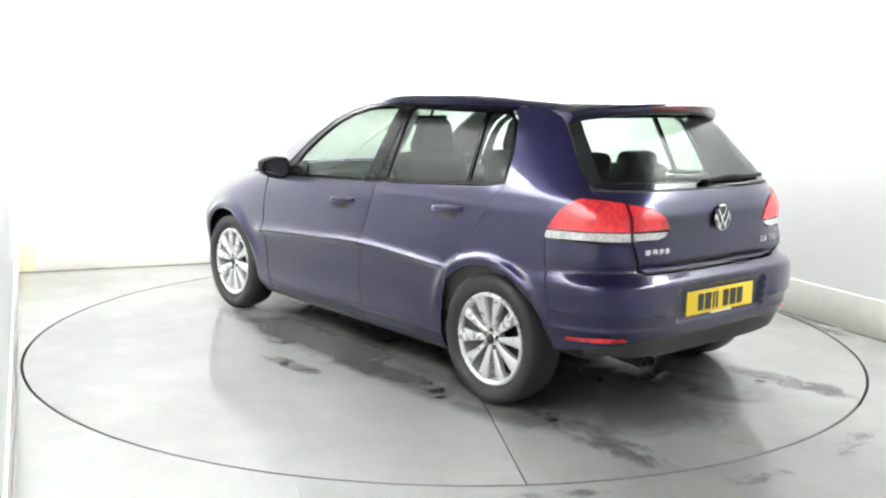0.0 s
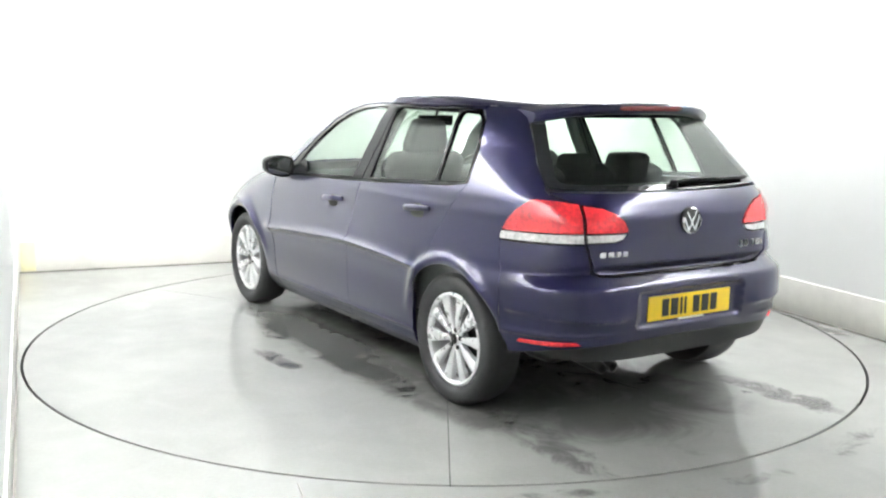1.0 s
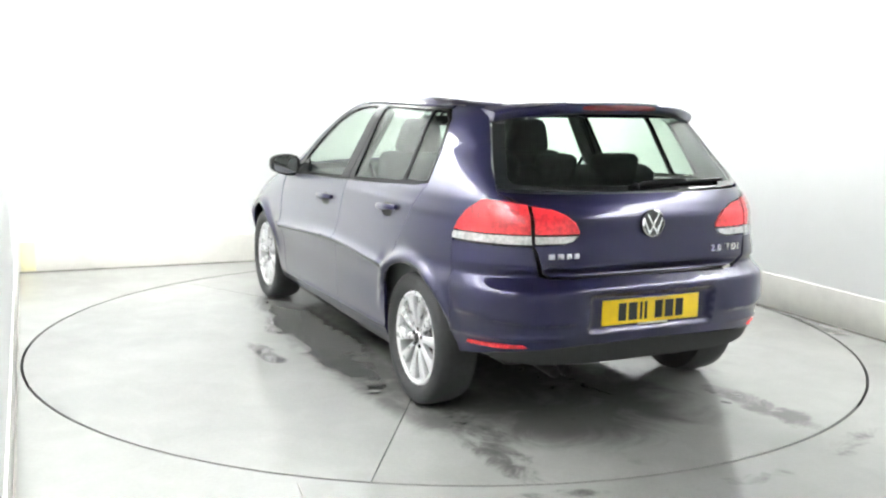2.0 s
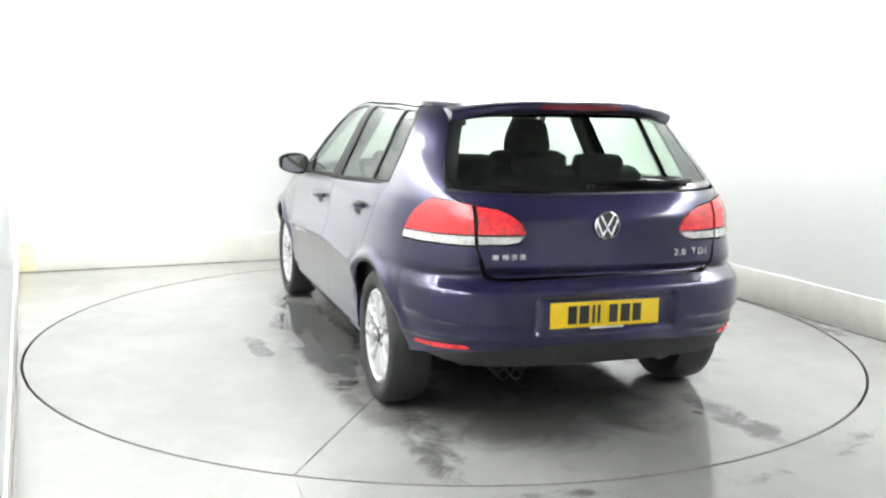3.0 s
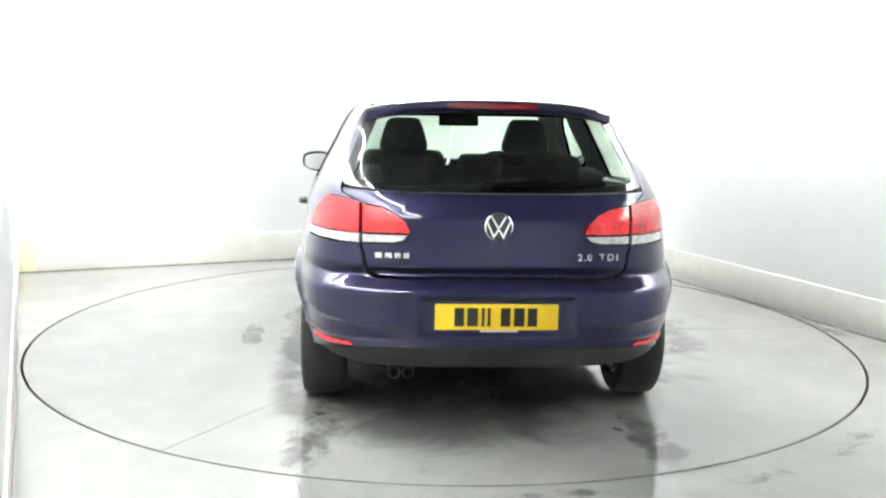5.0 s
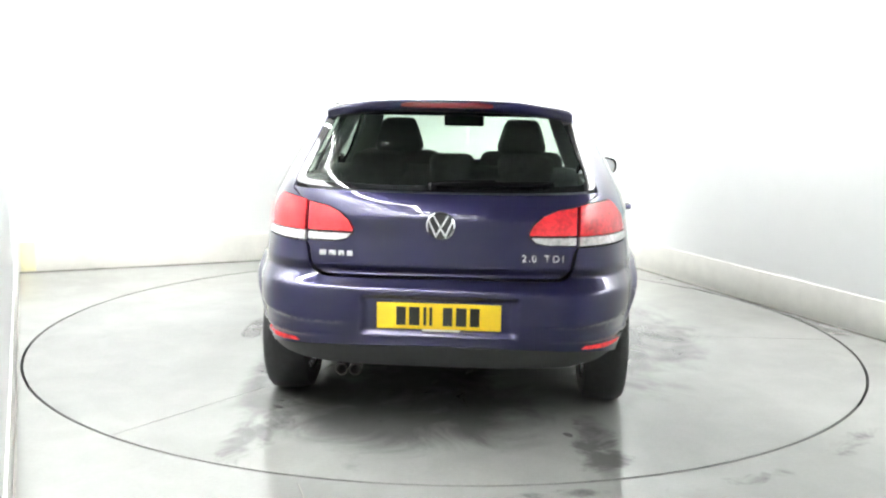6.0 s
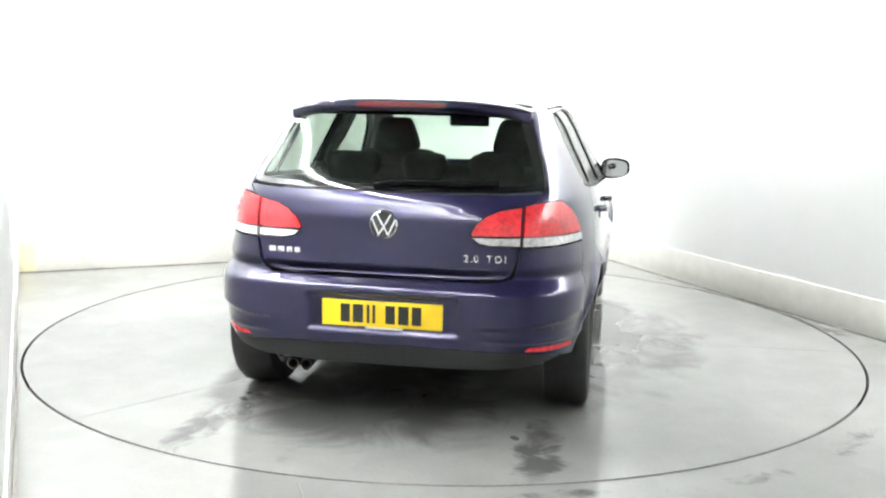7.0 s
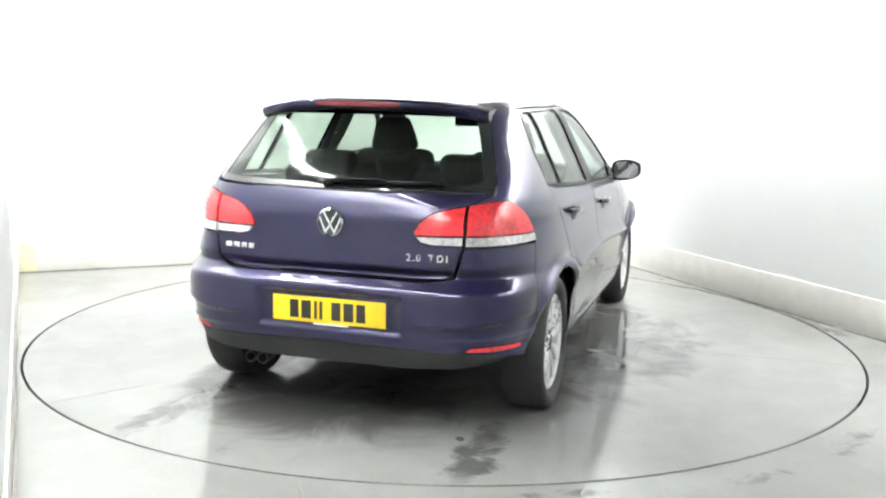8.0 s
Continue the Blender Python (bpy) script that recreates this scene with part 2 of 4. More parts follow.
def build_bay():
    ring_floor()
    T = 0.15
    # straight saw-cut joints in the floor, outside the turntable
    for (ax, ay), (bx, by) in (((-.535, -2.43), (-.40, -2.85)), ((2.42, .12), (2.60, .10))):
        d = Vector((bx - ax, by - ay, 0))
        bm = box_bm(0, 0, 0.001, d.length, .005, .006)
        bmesh.ops.transform(bm, matrix=Matrix.Translation(((ax + bx) / 2, (ay + by) / 2, 0)) @ Matrix.Rotation(math.atan2(d.y, d.x), 4, "Z"), verts=bm.verts)
        tagged(part("floor_joint", bm, JOINT, None, "dark filled joint in the concrete floor"), category="floor joint", kind="structure")
    structure("wall_back", box_bm(0, BACK + T / 2, HIGH / 2, 2 * HALF + 2 * T, T, HIGH), WALL, "bright white painted back wall of the photo bay", "wall")
    structure("wall_left", box_bm(-HALF - T / 2, (BACK + LINED) / 2, HIGH / 2, T, BACK - LINED - 0.004, HIGH), WALL, "bright white painted side wall of the photo bay", "wall")
    # the pale grey walls are unseen, added to bounce light onto the car's rear
    structure("wall_left_end", box_bm(-HALF - T / 2, (LINED + FRONT) / 2, HIGH / 2, T, LINED - FRONT - 0.004, HIGH), GREYW, "unseen pale grey side wall beyond the white bay, added to bounce light", "wall")
    structure("wall_right", box_bm(HALF + T / 2, (BACK + LINED) / 2, HIGH / 2, T, BACK - LINED - 0.004, HIGH), WALL, "bright white painted side wall of the photo bay", "wall")
    structure("wall_right_end", box_bm(HALF + T / 2, (LINED + FRONT) / 2, HIGH / 2, T, LINED - FRONT - 0.004, HIGH), GREYW, "unseen pale grey side wall beyond the white bay, added to bounce light", "wall")
    structure("wall_front", box_bm(0, FRONT - T / 2, HIGH / 2, 2 * HALF + 2 * T, T, HIGH), GREYW, "unseen pale grey end wall, added to bounce light", "wall")
    structure("ceiling", box_bm(0, (BACK + FRONT) / 2, HIGH + 0.05, 2 * HALF + 2 * T, BACK - FRONT + 2 * T, 0.1), CEILM, "dark grey ceiling above the turntable bay", "ceiling")
    # kerb-like upstand along the three walls
    kh, kt = 0.245, 0.012
    structure("baseboard", box_bm(0, BACK - kt / 2 + 0.002, kh / 2, 2 * HALF, kt, kh, 0.003), KERBM, "cream painted low upstand along the wall foot", "upstand")
    structure("baseboard", box_bm(-HALF + kt / 2 - 0.002, -1.2, kh / 2, kt, 2 * (BACK - kt + 1.2), kh, 0.003), KERBM, "cream painted low upstand along the wall foot", "upstand")
    structure("baseboard", box_bm(HALF - kt / 2 + 0.002, -1.2, kh / 2, kt, 2 * (BACK - kt + 1.2), kh, 0.003), KERBM, "cream painted low upstand along the wall foot", "upstand")
    structure("trim", box_bm(-HALF + kt + .07, BACK - kt, kh / 2, .11, .006, kh - .006, .001), TAPE, "yellowed tape patch at the corner of the upstand", "tape patch")
    # grimy joint between upstand and floor
    for x, y, sx, sy in ((0, BACK - kt - .001, 2 * HALF - 2 * kt, .012), (-HALF + kt + .001, -1.2, .012, 2 * (BACK - kt + 1.2) - .03), (HALF - kt - .001, -1.2, .012, 2 * (BACK - kt + 1.2) - .03)):
        structure("trim", box_bm(x, y, .004, sx, sy, .012), JOINT, "grimy sealant joint at the wall foot", "sealant joint")
    # unseen wall-washing light strips, added under the dark ceiling, close to the walls
    for x, y, sx, sy in ((-2.10, -1.4, .08, 7.2), (2.10, -1.6, .08, 7.6), (0, 2.45, 3.8, .08)):
        bm = box_bm(x, y, HIGH - 0.044, sx, sy, 0.086, 0.015)
        bmesh.ops.transform(bm, matrix=TURN, verts=bm.verts)
        ob = part("added_light_strip", bm, ADDED_STRIP)
        tagged(ob, "unseen long white light strip added below the ceiling", "light strip", "wall-washing light strips")
    # unseen boards, added to hide the strips from the room and the car's reflections
    for x, y, sx, sy in ((-1.97, -2.1, .018, 8.84), (1.97, -2.1, .018, 8.84), (0, 2.32, 3.96, .018)):
        structure("trim", box_bm(x, y, HIGH - .15, sx, sy, .30, .003), GREYW, "unseen pale board added to hide a light strip from the car", "light baffle")


def build_turntable():
    table = new("turntable")
    tagged(table, "round flush concrete turntable with radial joints, wet under the car", "turntable")
    cuts = [30, 147.6, 272.2]
    g = 0.0025
    for k in range(3):
        a0, a1 = cuts[k], cuts[(k + 1) % 3] + (360 if k == 2 else 0)
        pts = []
        m = radians((a0 + a1) / 2)
        tip = g / math.sin(radians((a1 - a0) / 2))
        pts.append((tip * math.cos(m), tip * math.sin(m)))
        for i in range(49):
            a = radians(a0 + (a1 - a0) * i / 48)
            x, y = TABLE_R * math.cos(a), TABLE_R * math.sin(a)
            if i == 0:
                x, y = x - g * math.sin(a), y + g * math.cos(a)
            if i == 48:
                x, y = x + g * math.sin(a), y - g * math.cos(a)
            pts.append((x, y))
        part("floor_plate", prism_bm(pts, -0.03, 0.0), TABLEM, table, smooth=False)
    return table


build_bay()
turntable = build_turntable()

# ---- the car: surface ----
# Car space: x forward from the rear axle, y to its left, z up from the ground.


class Curve:
    """Smooth monotone interpolation through a few stations."""

    def __init__(self, *pts):
        self.x = np.array([p[0] for p in pts], float)
        self.y = np.array([p[1] for p in pts], float)
        h, d = np.diff(self.x), np.diff(self.y) / np.diff(self.x)
        m = np.zeros(len(self.x))
        m[0], m[-1] = d[0], d[-1]
        for i in range(1, len(m) - 1):
            if d[i - 1] * d[i] > 0:
                w1, w2 = 2 * h[i] + h[i - 1], h[i] + 2 * h[i - 1]
                m[i] = (w1 + w2) / (w1 / d[i - 1] + w2 / d[i])
        self.m = m

    def __call__(self, v):
        v = min(max(v, self.x[0]), self.x[-1])
        i = min(max(int(np.searchsorted(self.x, v)) - 1, 0), len(self.x) - 2)
        h = self.x[i + 1] - self.x[i]
        t = (v - self.x[i]) / h
        return float((2 * t ** 3 - 3 * t * t + 1) * self.y[i] + (t ** 3 - 2 * t * t + t) * h * self.m[i] + (3 * t * t - 2 * t ** 3) * self.y[i + 1] + (t ** 3 - t * t) * h * self.m[i + 1])


TAIL = Curve((.16, -.46), (.24, -.59), (.30, -.635), (.38, -.668), (.46, -.688), (.505, -.696), (.60, -.70), (.64, -.695), (.672, -.655), (.70, -.625), (.735, -.652), (.78, -.650),
             (.86, -.645), (.92, -.645), (.98, -.625), (1.04, -.59), (1.20, -.445), (1.36, -.29), (1.40, -.25))
NOSE = Curve((.16, 3.1), (.30, 3.26), (.50, 3.29), (.62, 3.25), (.72, 3.15), (.80, 3.02), (.88, 2.82), (.95, 2.57), (1.0, 2.42), (1.2, 2.09), (1.36, 1.73), (1.40, 1.61))
WIDTH = Curve((.16, .77), (.24, .825), (.35, .852), (.5, .868), (.62, .882), (.70, .880), (.80, .872), (.88, .862), (.95, .848), (1.0, .834), (1.04, .815), (1.2, .735), (1.36, .645), (1.40, .60))
SQUARE = Curve((.16, 5.6), (.6, 6.0), (.75, 5.4), (1.0, 4.6), (1.4, 4.4))
ARCHES = ((0.01, 0.31, 0.360), (2.57, 0.31, 0.362))
CREASE = Curve((.2, .625), (.95, .655), (1.5, .63), (2.2, .585))
BELT = Curve((-.6, 1.065), (0, 1.042), (.9, .992), (1.8, .955), (2.3, .94))


def sstep(a, b, v):
    t = min(max((v - a) / (b - a), 0), 1)
    return t * t * (3 - 2 * t)


def ring(z):
    xr, xf = TAIL(z), NOSE(z)
    return (xr + xf) / 2, (xf - xr) / 2, WIDTH(z), SQUARE(z)


def sculpt(x, y, z):
    """Outward relief on the plain body: arch lips, door crease, shoulder line, plate recess."""
    d = 0.0
    ay = abs(y)
    if ay > 0.6:
        for cx, cz, r in ARCHES:
            q = math.hypot(x - cx, z - cz) - r - 0.022
            d += 0.027 * math.exp(-((q - .004) / 0.030) ** 2) * sstep(0.34, 0.62, z)
        k = sstep(0.24, 0.34, x) * (1 - sstep(2.05, 2.2, x))
        q = z - CREASE(x)
        d += k * 0.030 * (math.exp(-q / 0.025) if q > 0 else math.exp(-(q / 0.020) ** 2))
        d += k * 0.007 * math.exp(-((z - 0.268 - .012 * (2 - x)) / 0.011) ** 2)
        d -= k * 0.006 * math.exp(-((q + 0.13) / 0.09) ** 2)
        zt = 0.925 + 0.012 * (1 - x / 2)
        d += 0.004 * math.exp(-((z - zt) / 0.018) ** 2) * sstep(-0.45, -0.2, x) * (1 - sstep(2.2, 2.6, x))
    if x < -0.3:
        d -= 0.022 * (1 - sstep(0.315, 0.335, ay)) * sstep(0.44, 0.47, z) * (1 - sstep(0.605, 0.62, z))
        d += 0.008 * math.exp(-((z - 0.438) / 0.010) ** 2) * sstep(0.36, 0.62, ay)
        q = z - 0.508 - .03 * sstep(.55, .85, ay)
        d += 0.013 * (1 - sstep(-.42, -.32, x)) * sstep(0.35, 0.45, ay) * (math.exp(-q / 0.05) if q > 0 else math.exp(-(q / 0.014) ** 2))
    return d


def surf(al, z, off=0.0):
    xc, a, b, n = ring(z)
    c, s = math.cos(al), math.sin(al)
    r = (abs(c / a) ** n + abs(s / b) ** n) ** (-1 / n)
    x, y = xc - r * c, r * s
    gx, gy = -abs(c * r / a) ** (n - 1) / a * (1 if c > 0 else -1), abs(s * r / b) ** (n - 1) / b * (1 if s > 0 else -1)
    g = math.hypot(gx, gy)
    d = sculpt(x, y, z) + off
    return Vector((x + d * gx / g, y + d * gy / g, z))


def normal_at(al, z):
    e, f = 0.004, 0.004
    u = surf(al + e, z) - surf(al - e, z)
    v = surf(al, min(z + f, 1.4)) - surf(al, max(z - f, .16))
    return v.cross(u).normalized()


def at_x(x, z):
    """Angle of the side's point at x."""
    xc, a, b, n = ring(z)
    q = max(min((xc - x) / a, 0.9995), -0.9995)
    return math.atan2(b * (1 - abs(q) ** n) ** (1 / n), q * a)


def at_y(y, z, front=False):
    xc, a, b, n = ring(z)
    q = max(min(y / b, 0.9995), -0.9995)
    al = math.atan2(q * b, a * (1 - abs(q) ** n) ** (1 / n))
    return math.pi - al if front else al


# arc length along the waist, to spread the mesh evenly
_AL = np.linspace(-math.pi, 2 * math.pi, 1501)
_P = np.array([surf(a, 0.62)[:2] for a in _AL])
_S = np.concatenate([[0], np.cumsum(np.hypot(*np.diff(_P, axis=0).T))])
_S -= np.interp(0, _AL, _S)


def to_s(al):
    return float(np.interp(al, _AL, _S))


def to_al(s):
    return float(np.interp(s, _S, _AL))


def inside_many(P, loops):
    hit = np.zeros(len(P), bool)
    x, y = P[:, 0], P[:, 1]
    for lp in loops:
        A = np.array(lp)
        B = np.roll(A, 1, axis=0)
        for (ax, ay), (bx, by) in zip(A, B):
            if ay != by:
                hit ^= ((ay > y) != (by > y)) & (x < (bx - ax) * (y - ay) / (by - ay) + ax)
    return hit


def conv(pt):
    """('x'|'y'|'f', value, z) -> (arc, z)."""
    k, v, z = pt
    return (to_s(at_x(v, z) if k == "x" else at_y(v, z, k == "f")), z)


def outline(pts, step=0.02):
    """Dense outline in (arc, z) from corner entries; entries of one kind join straight in that kind's own view."""
    out = []
    for i, p in enumerate(pts):
        q = pts[(i + 1) % len(pts)]
        n = max(1, int(math.hypot(q[1] - p[1], q[2] - p[2]) / step)) if p[0] == q[0] else 0
        if n:
            for k in range(n):
                t = k / n
                out.append(conv((p[0], p[1] + (q[1] - p[1]) * t, p[2] + (q[2] - p[2]) * t)))
        else:
            a, b = conv(p), conv(q)
            n = max(1, int(math.hypot(b[0] - a[0], b[1] - a[1]) / step))
            out += [(a[0] + (b[0] - a[0]) * k / n, a[1] + (b[1] - a[1]) * k / n) for k in range(n)]
    return out


def shrink(lp, d):
    """Draw an outline in by d (out if negative)."""
    area = sum(lp[i - 1][0] * lp[i][1] - lp[i][0] * lp[i - 1][1] for i in range(len(lp)))
    sg = 1 if area > 0 else -1
    out = []
    for i, p in enumerate(lp):
        a, b = lp[i - 1], lp[(i + 1) % len(lp)]
        n = np.zeros(2)
        for u, v in ((a, p), (p, b)):
            e = np.array([v[0] - u[0], v[1] - u[1]])
            ln = np.hypot(*e)
            if ln > 1e-9:
                n += np.array([-e[1], e[0]]) / ln * sg
        ln = np.hypot(*n)
        if ln > 1e-6:
            n = n / ln * min(2 / ln, 1.6)
        out.append((p[0] + n[0] * d, p[1] + n[1] * d))
    return out


def arc_x(k, a0, a1, n=16, grow=0.0):
    """Entries round wheel arch k from angle a0 to a1 (degrees, 0 forward)."""
    cx, cz, r = ARCHES[k]
    return [("x", cx + (r + grow) * math.cos(radians(a0 + (a1 - a0) * i / n)), cz + (r + grow) * math.sin(radians(a0 + (a1 - a0) * i / n))) for i in range(n + 1)]


def rounded(pts, r=0.02, n=4):
    """Round the corners of entries that are all of one kind."""
    out = []
    for i, p in enumerate(pts):
        a, b = pts[i - 1], pts[(i + 1) % len(pts)]
        P, A, B = (np.array(v[1:]) for v in (p, a, b))
        da, db = A - P, B - P
        la, lb = np.hypot(*da), np.hypot(*db)
        k = min(r, la * 0.45, lb * 0.45)
        s, e = P + da / la * k, P + db / lb * k
        for j in range(n + 1):
            t = j / n
            v = (1 - t) ** 2 * s + 2 * t * (1 - t) * P + t * t * e
            out.append((p[0], float(v[0]), float(v[1])))
    return out


def panel(name, loop, material, parent, holes=(), gap=0.0016, off=0.0, thick=0.02, grid=0.03, label="", mirror=False, inner=None, bulge=0.0, extra=()):
    """A pressed panel on the car's surface: outline with holes, thickness inward, true surface normals. mirror: on the car's right."""
    lp = shrink(loop, gap) if gap else loop
    hs = [shrink(h, -gap) if gap else h for h in holes]
    loops = [lp, *hs]
    vs, es = [], []
    for l in loops:
        k = len(vs)
        vs += [Vector(p) for p in l]
        es += [(k + i, k + (i + 1) % len(l)) for i in range(len(l))]
    arr = np.array([p for l in loops for p in l])
    s0, z0 = arr.min(0)
    s1, z1 = arr.max(0)
    cand = []
    row = 0
    z = z0 + grid * 0.5
    while z < z1:
        s = s0 + grid * (0.5 if row % 2 else 0.9)
        while s < s1:
            cand.append((s, z))
            s += grid
        z += grid * 0.8
        row += 1
    ext = [conv(e) for e in extra]
    if ext:
        E = np.array(ext)
        cand = [c for c in cand if ((E - c) ** 2).sum(1).min() > 0.010 ** 2]
    n_grid = len(cand)
    cand = np.array(cand + ext)
    ok = inside_many(cand, loops)
    for i, c in enumerate(cand):
        if ok[i] and ((arr - c) ** 2).sum(1).min() > (grid * 0.45 if i < n_grid else 0.003) ** 2:
            vs.append(Vector(c))
    ov, _, of, *_ = delaunay_2d_cdt(vs, es, [], 0, 1e-6)
    cen = np.array([sum((ov[i] for i in f), Vector((0, 0))) / len(f) for f in of])
    faces = []
    for f, good in zip(of, inside_many(cen, loops)):
        if good:
            a = sum(ov[f[i - 1]].x * ov[f[i]].y - ov[f[i]].x * ov[f[i - 1]].y for i in range(len(f)))
            faces.append(tuple(f) if a < 0 else tuple(f[::-1]))
    used = sorted({i for f in faces for i in f})
    ix = {v: i for i, v in enumerate(used)}
    faces = [tuple(ix[i] for i in f) for f in faces]
    sg = -1 if mirror else 1
    pts, nor = [], []
    for i in used:
        al, zz = to_al(ov[i].x), min(max(ov[i].y, .161), 1.399)
        n = normal_at(al, zz)
        p = surf(al, zz) + n * off
        if bulge:
            d = math.sqrt(((arr - (ov[i].x, ov[i].y)) ** 2).sum(1).min())
            p += n * bulge * sstep(0, 0.05, d)
        pts.append(Vector((p.x, p.y * sg, p.z)))
        nor.append(Vector((n.x, n.y * sg, n.z)))
    if mirror:
        faces = [f[::-1] for f in faces]
    n0 = len(pts)
    inn = [p - n * thick for p, n in zip(pts, nor)]
    cnt = {}
    for f in faces:
        for i in range(len(f)):
            cnt[(f[i], f[(i + 1) % len(f)])] = 1
    rim = [(b, a, a + n0, b + n0) for a, b in cnt if (b, a) not in cnt]
    allf = faces + [tuple(i + n0 for i in f[::-1]) for f in faces] + rim
    me = bpy.data.meshes.new(name)
    me.from_pydata([tuple(v) for v in pts + inn], [], allf)
    me.shade_smooth()
    ln = []
    for f in faces:
        ln += [tuple(nor[i]) for i in f]
    for f in faces:
        ln += [tuple(-nor[i]) for i in f[::-1]]
    for r in rim:
        a, b, c = (Vector((pts + inn)[i]) for i in r[:3])
        q = (b - a).cross(c - b)
        q = q.normalized() if q.length > 1e-12 else Vector((0, 0, 1))
        ln += [tuple(q)] * 4
    me.normals_split_custom_set(ln)
    mats = [material, inner] if inner is not None else [material]
    ob = link(name, me, mats, parent, label)
    if inner is not None:
        k = len(faces)
        for i in range(k, 2 * k):
            me.polygons[i].material_index = 1
    return ob


car = new("hatchback_car")
tagged(car, "dark navy five-door hatchback, freshly washed, parked on the turntable", "car")
CARX, CARY = 1.2254, 0.0804     # the turntable's axis in car space
BASE = Matrix.Translation((-CARX, -CARY, 0))


def put(ob):
    """Parts are made in car space; the car's own origin is the turntable's axis."""
    ob.matrix_local = BASE @ ob.matrix_local
    return ob


def X(*p):
    return [("x", a, b) for a, b in p]


def Y(*p):
    return [("y", a, b) for a, b in p]


def F(*p):
    return [("f", a, b) for a, b in p]


FG = rounded(X((1.79, .966), (1.02, 1.0), (.985, 1.376), (1.12, 1.376), (1.27, 1.362), (1.41, 1.327), (1.53, 1.272), (1.64, 1.195), (1.755, 1.08)), .025)
RG = rounded(X((.835, 1.008), (.226, 1.042), (.282, 1.374), (.868, 1.380)), .02)
QG = rounded(X((.203, 1.044), (-.008, 1.055), (.025, 1.2), (.075, 1.328), (.14, 1.368), (.258, 1.373)), .018)
DOOR_R = [(.335, .40), (.322, .48), (.283, .56), (.225, .64), (.16, .74), (.06, .90), (.0, 1.0), (-.03, 1.047)]
LAMP_FRONT = [(-.300, .838), (-.318, .90), (-.36, .965), (-.405, 1.008)]


def crease_rows(x0, x1):
    xs = [x0 + (x1 - x0) * i / 40 for i in range(41)]
    return [("x", x, CREASE(x) + q) for x in xs for q in (-.034, -.020, -.012, -.006, -.001, .002, .005, .008, .012, .018, .026, .036, .05)] + \
        [("x", x, .268 + .012 * (2 - x) + q) for x in xs for q in (-.02, -.011, -.005, 0, .005, .011, .02)]


def lip_rows(k, a0, a1):
    return [e for g in (.006, .014, .022, .030, .040, .052, .068) for e in arc_x(k, a0, a1, 36, g)]


def level_rows(zs, y0, y1, n=40):
    return [("y", y0 + (y1 - y0) * i / n, z) for z in zs for i in range(n + 1)]


def belt_pts(x0, x1, dz, n=8):
    return X(*[(x0 + (x1 - x0) * i / n, BELT(x0 + (x1 - x0) * i / n) + dz) for i in range(n + 1)])


